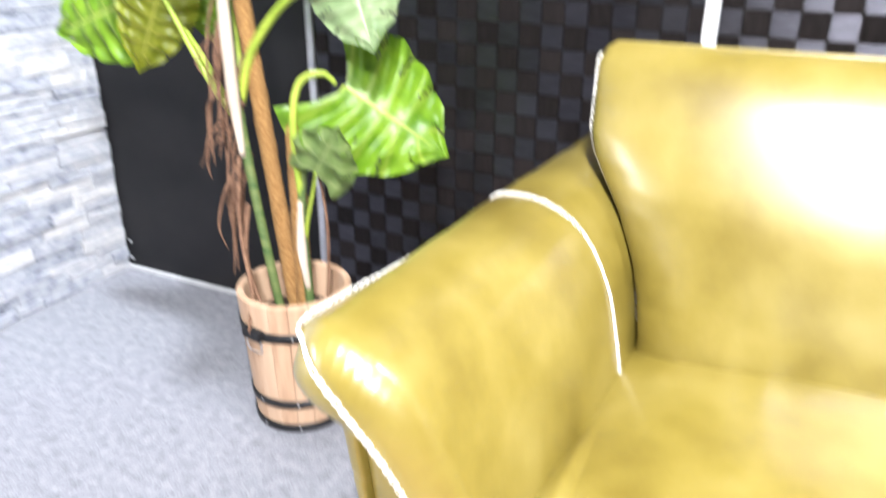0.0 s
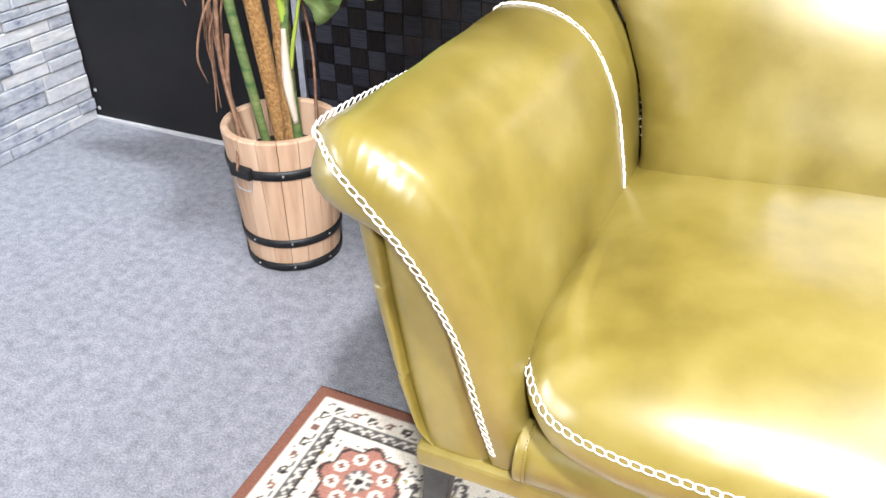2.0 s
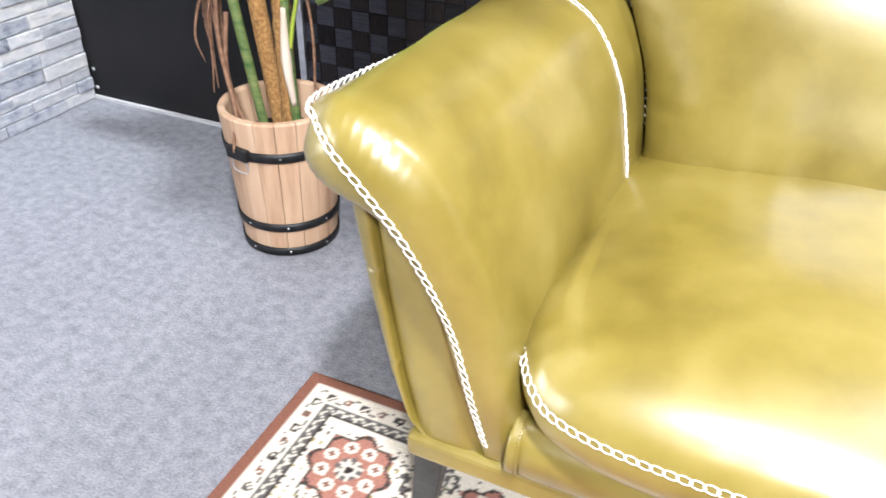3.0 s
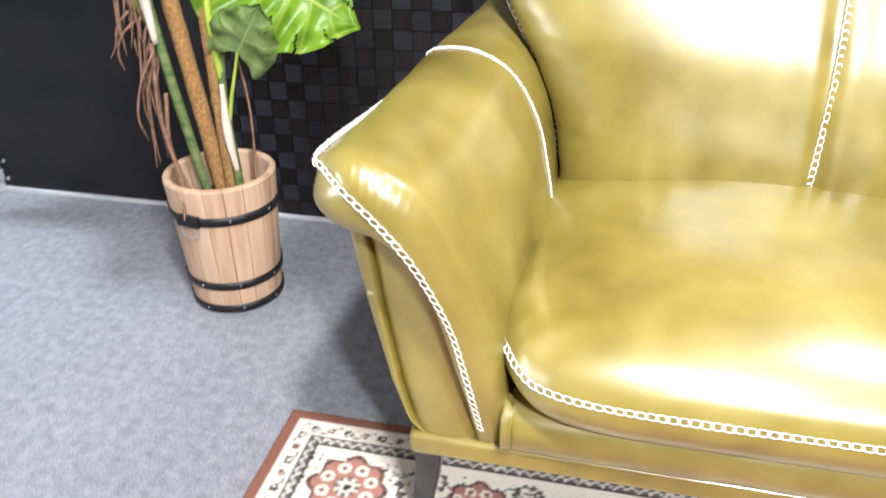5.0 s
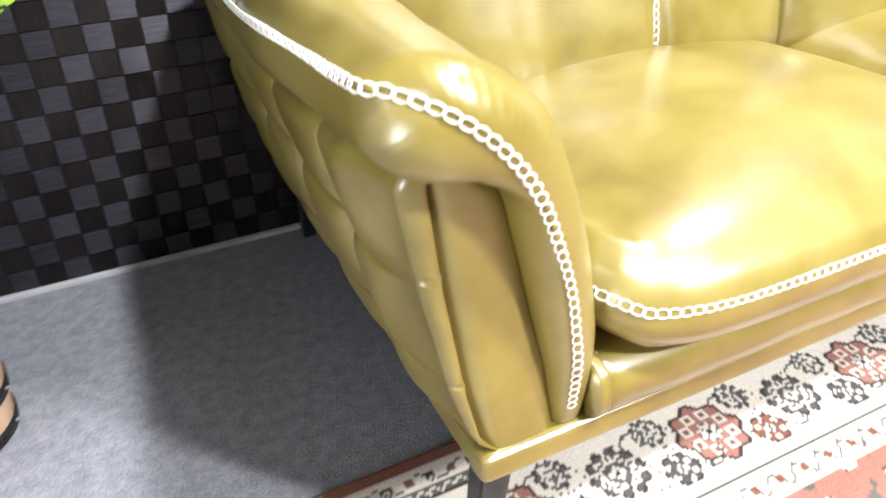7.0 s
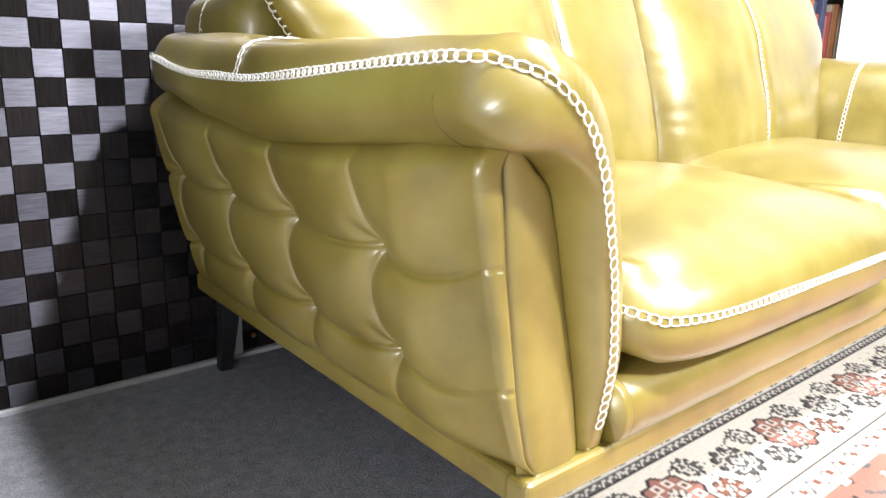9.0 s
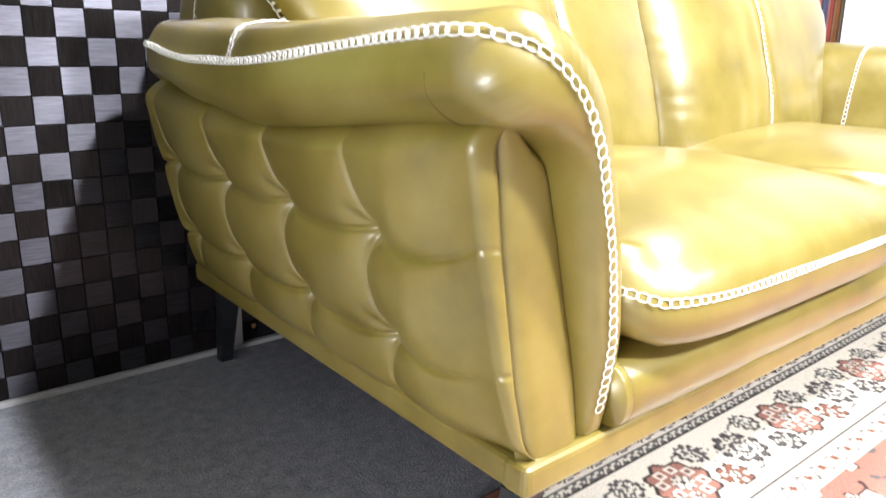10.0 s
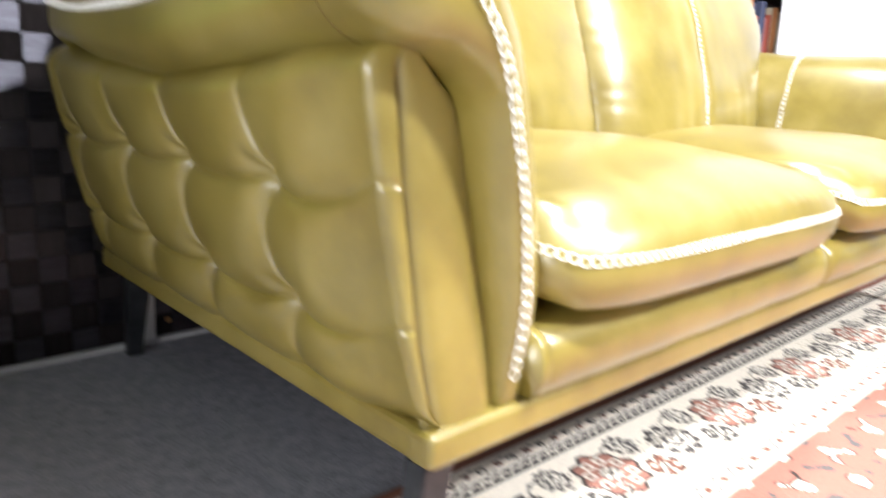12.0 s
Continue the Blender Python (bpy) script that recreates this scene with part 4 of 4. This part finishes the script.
# lower right leaf, small leaf beneath it, pale leaf above, and the cluster to the other side
b1 = w(-0.650, 0.565, 0.735)
petiole([w(-0.71, 0.48, 0.55), w(-0.70, 0.50, 0.64), w(-0.68, 0.54, 0.685), b1])
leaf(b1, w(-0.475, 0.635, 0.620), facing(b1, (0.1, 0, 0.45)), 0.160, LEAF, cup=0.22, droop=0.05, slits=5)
petiole([w(-0.712, 0.48, 0.50), w(-0.715, 0.47, 0.66), w(-0.71, 0.49, 0.745), w(-0.675, 0.52, 0.765), w(-0.655, 0.54, 0.745)], 0.007)
b2 = w(-0.652, 0.455, 0.590)
petiole([w(-0.705, 0.472, 0.44), w(-0.690, 0.468, 0.49), w(-0.668, 0.462, 0.55), b2], 0.004)
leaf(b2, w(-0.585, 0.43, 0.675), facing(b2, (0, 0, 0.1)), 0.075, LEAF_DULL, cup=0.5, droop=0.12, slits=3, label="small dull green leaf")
b3 = w(-0.60, 0.52, 0.965)
petiole([w(-0.85, 0.47, 0.70), w(-0.815, 0.48, 0.80), w(-0.74, 0.50, 0.89), w(-0.66, 0.51, 0.93), b3], 0.008)
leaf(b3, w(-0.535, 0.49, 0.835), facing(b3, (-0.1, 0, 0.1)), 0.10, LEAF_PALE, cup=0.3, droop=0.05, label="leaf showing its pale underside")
b4 = w(-1.16, 0.50, 0.88)
petiole([w(-0.86, 0.48, 0.62), w(-0.91, 0.49, 0.70), w(-1.0, 0.50, 0.81), w(-1.08, 0.50, 0.875), b4], 0.007)
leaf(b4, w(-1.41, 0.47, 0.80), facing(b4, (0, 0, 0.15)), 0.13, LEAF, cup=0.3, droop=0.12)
b5 = w(-1.03, 0.46, 0.905)
petiole([w(-0.86, 0.47, 0.66), w(-0.92, 0.46, 0.74), w(-1.0, 0.46, 0.86), b5], 0.007)
leaf(b5, w(-1.10, 0.44, 0.755), facing(b5, (0, 0, 0.1)), 0.085, LEAF_BACKLIT, cup=0.25, droop=0.05, label="split leaf hanging down, backlight painted in yellow-green")
b6 = w(-1.0, 0.58, 0.90)
petiole([w(-0.86, 0.49, 0.74), w(-0.90, 0.52, 0.88), w(-0.96, 0.55, 0.915), b6], 0.007)
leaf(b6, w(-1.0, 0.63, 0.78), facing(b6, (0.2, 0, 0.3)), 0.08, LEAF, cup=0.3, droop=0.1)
# Crown leaves; some are out of view, added to shade the wall behind.
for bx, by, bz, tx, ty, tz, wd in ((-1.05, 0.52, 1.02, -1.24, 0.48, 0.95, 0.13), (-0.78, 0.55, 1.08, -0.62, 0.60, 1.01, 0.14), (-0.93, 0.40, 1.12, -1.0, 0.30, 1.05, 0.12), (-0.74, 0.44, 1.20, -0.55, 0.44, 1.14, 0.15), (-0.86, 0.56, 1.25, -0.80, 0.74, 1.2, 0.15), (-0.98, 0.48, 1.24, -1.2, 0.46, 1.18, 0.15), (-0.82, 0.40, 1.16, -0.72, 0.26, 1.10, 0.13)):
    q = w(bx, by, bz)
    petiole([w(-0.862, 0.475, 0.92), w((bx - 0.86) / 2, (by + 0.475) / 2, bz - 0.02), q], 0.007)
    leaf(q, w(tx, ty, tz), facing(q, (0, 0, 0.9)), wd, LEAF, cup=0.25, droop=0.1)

# ---- bookcase and white board beyond the sofa ----
bookcase = thing("bookcase", pose(2.05, 0.775, 0), "dark bookcase filled with old books", "bookcase")
SHELF = noisy("dark_shelf", (0.09, 0.065, 0.055), (0.17, 0.13, 0.11), 20, 0.5, stretch=(1, 1, 6))
for x in (0.0, 0.90):
    box("side", x, x + 0.02, 0.0, 0.19, 0.0, 1.6, SHELF, bookcase, r=0.002)
box("back", 0.0205, 0.8995, 0.18, 0.19, 0.0, 1.6, SHELF, bookcase, r=0)
LEVELS = [0.06, 0.36, 0.655, 0.93, 1.20, 1.47]
for z in LEVELS:
    box("shelf", 0.0205, 0.8995, 0.0, 0.1795, z - 0.022, z, SHELF, bookcase, r=0.002)
rng = random.Random(9)
BOOK = [noisy("book_" + n, tuple(c * 0.7 for c in k), k, 15, 0.6) for n, k in (("red", (0.36, 0.08, 0.05)), ("tan", (0.45, 0.27, 0.13)), ("blue", (0.06, 0.07, 0.13)), ("rose", (0.40, 0.16, 0.15)), ("cream", (0.50, 0.42, 0.30)), ("black", (0.03, 0.03, 0.035)), ("orange", (0.42, 0.17, 0.06)))]
for z in LEVELS[2:5]:
    x = 0.024
    while x < 0.86:
        wd, h = rng.uniform(0.018, 0.042), rng.uniform(0.15, 0.225)
        ob = from_bm("book", rbox(x, x + wd - 0.002, 0.015 + rng.uniform(0, 0.02), 0.16, z + 0.0005, z + h, 0.003, 2), rng.choice(BOOK))
        ob.matrix_world = pose(2.05, 0.775, 0)
        tagged(ob, "old cloth-bound book standing on a shelf", "book", "books in the bookcase")
        x += wd
board = thing("display_board", pose(2.36, 0.75, 0, 0, 0, -66), "plain white display board on a dark foot", "board")
box("panel", 0.0, 1.3, 0.0, 0.03, 0.10, 2.1, WHITE_PAINT, board, r=0.003)
box("foot", 0.3, 0.9, -0.10, 0.13, 0.0, 0.0995, BLACK_IRON, board, "dark foot", r=0.004)

# small screws on the wall panels
for x, z, m in ((-1.545, 0.036, ALU), (-1.543, 0.094, ALU), (0.178, 0.042, BRASS)):
    bm = bmesh.new()
    bmesh.ops.create_uvsphere(bm, u_segments=10, v_segments=6, radius=0.006, matrix=Matrix.Translation((x, WALL_Y - 0.002, z)) @ Matrix.Diagonal((1, 0.5, 1, 1)))
    tagged(from_bm("screw", bm, m, None, smooth=True), "small round screw head on the wall panel", "screw", "wall screws")

# ---- split-stone wall ----
st_dir = np.array((0.0, -1.0))
st_nrm = np.array((1.0, 0.0))
stone_wall = thing("wall_west", pose(STONE_X, WALL_Y - 0.002, 0), "pale grey split-stone wall", "wall")
stone_wall["kind"] = "structure"
a, b2_ = st_dir * 1.5, -st_nrm * 0.12
corners = [(0, 0), tuple(a), tuple(a + b2_), tuple(b2_)]
core = mesh_of("core", [(x - st_nrm[0] * 0.012, y - st_nrm[1] * 0.012, z) for z in (0, 2.5) for x, y in corners], [(3, 2, 1, 0), (4, 5, 6, 7), (0, 1, 5, 4), (1, 2, 6, 5), (2, 3, 7, 6), (3, 0, 4, 7)], STONE, smooth=False)
put("core", core, stone_wall)
rng = random.Random(21)
jv, jf = [], []
count = 0
z = 0.0
while z < 2.45:
    h = rng.choice((0.026, 0.034, 0.042, 0.050))
    s = 0.0 - rng.uniform(0, 0.05)
    while s < 1.45:
        ln = rng.uniform(0.07, 0.22)
        out = rng.uniform(0.0, 0.009)
        s0, s1 = max(s, 0.001) + 0.0012, min(s + ln, 1.499) - 0.0012
        if s1 > s0 + 0.01:
            vs = []
            for d, e in ((-0.02, 0.0), (out - 0.003, 0.0), (out, 0.003)):
                for ss, zz in ((s0 + e, z + 0.001 + e), (s1 - e, z + 0.001 + e), (s1 - e, z + h - 0.001 - e), (s0 + e, z + h - 0.001 - e)):
                    q = st_dir * ss + st_nrm * (d + rng.uniform(-0.0015, 0.0015) * (d > 0))
                    vs.append((q[0], q[1], zz))
            fs = [(8, 9, 10, 11)] + [(4 * k + i, 4 * k + (i + 1) % 4, 4 * k + 4 + (i + 1) % 4, 4 * k + 4 + i) for k in (0, 1) for i in range(4)]
            if s < 0.95 and z < 0.95 and count < 300:
                put("stone", mesh_of("stone", vs, fs, STONE, smooth=False), stone_wall)
                count += 1
            else:
                o = len(jv)
                jv += vs
                jf += [tuple(i + o for i in f) for f in fs]
        s += ln
    z += h
tagged(put("stones", mesh_of("stones", jv, jf, STONE, smooth=False), stone_wall), kind="stuff")

# ---- checkered wall tiles ----
tile_wall = tagged(box("tiled_panel", STRIP_X + 0.009, POST_X - 0.013, WALL_Y + 0.004, WALL_Y + 0.011, 0.010, 2.5, BLACK_PANEL, r=0), "wall panel of silver-grey and black checkered tiles", "wall panel", kind="structure")
tile_wall_2 = tagged(box("tiled_panel", POST_X + 0.013, 3.59, WALL_Y + 0.004, WALL_Y + 0.011, 0.010, 2.5, BLACK_PANEL, r=0), "wall panel of silver-grey and black checkered tiles", "wall panel", kind="structure")


def tile_verts(x0, x1, z0, z1):
    g, y, e = 0.0003, WALL_Y, 0.0008
    a = [(x0 + g, y + 0.0038, z0 + g), (x1 - g, y + 0.0038, z0 + g), (x1 - g, y + 0.0038, z1 - g), (x0 + g, y + 0.0038, z1 - g)]
    b = [(x0 + g + e, y, z0 + g + e), (x1 - g - e, y, z0 + g + e), (x1 - g - e, y, z1 - g - e), (x0 + g + e, y, z1 - g - e)]
    return a + b, [(4, 5, 6, 7)] + [(i, (i + 1) % 4, 4 + (i + 1) % 4, 4 + i) for i in range(4)]


rest = {}
TILE = 0.0488
for i in range(-14, 78):
    for j in range(-1, 50):
        x0, x1 = -0.200 + TILE * i, -0.200 + TILE * (i + 1)
        z0, z1 = max(0.0537 + TILE * j, 0.010), 0.0537 + TILE * (j + 1)
        right = x0 > POST_X - 0.04
        x0, x1 = (max(x0, POST_X + 0.013), x1) if right else (max(x0, STRIP_X + 0.009), min(x1, POST_X - 0.013))
        if x1 - x0 < 0.004:
            continue
        m = TILE_LIGHT if (i + j) % 2 else TILE_DARK
        vs, fs = tile_verts(x0, x1, z0, z1)
        if not right and i > -8 and j < 18:
            put("tile", mesh_of("tile", vs, fs, m, smooth=False), tile_wall)
        else:
            jv, jf = rest.setdefault((right, m.name), ([], []))
            o = len(jv)
            jv += vs
            jf += [tuple(k + o for k in f) for f in fs]
for (right, mn), (jv, jf) in rest.items():
    tagged(put("tiles", mesh_of("tiles", jv, jf, bpy.data.materials[mn], smooth=False), tile_wall_2 if right else tile_wall), kind="stuff")
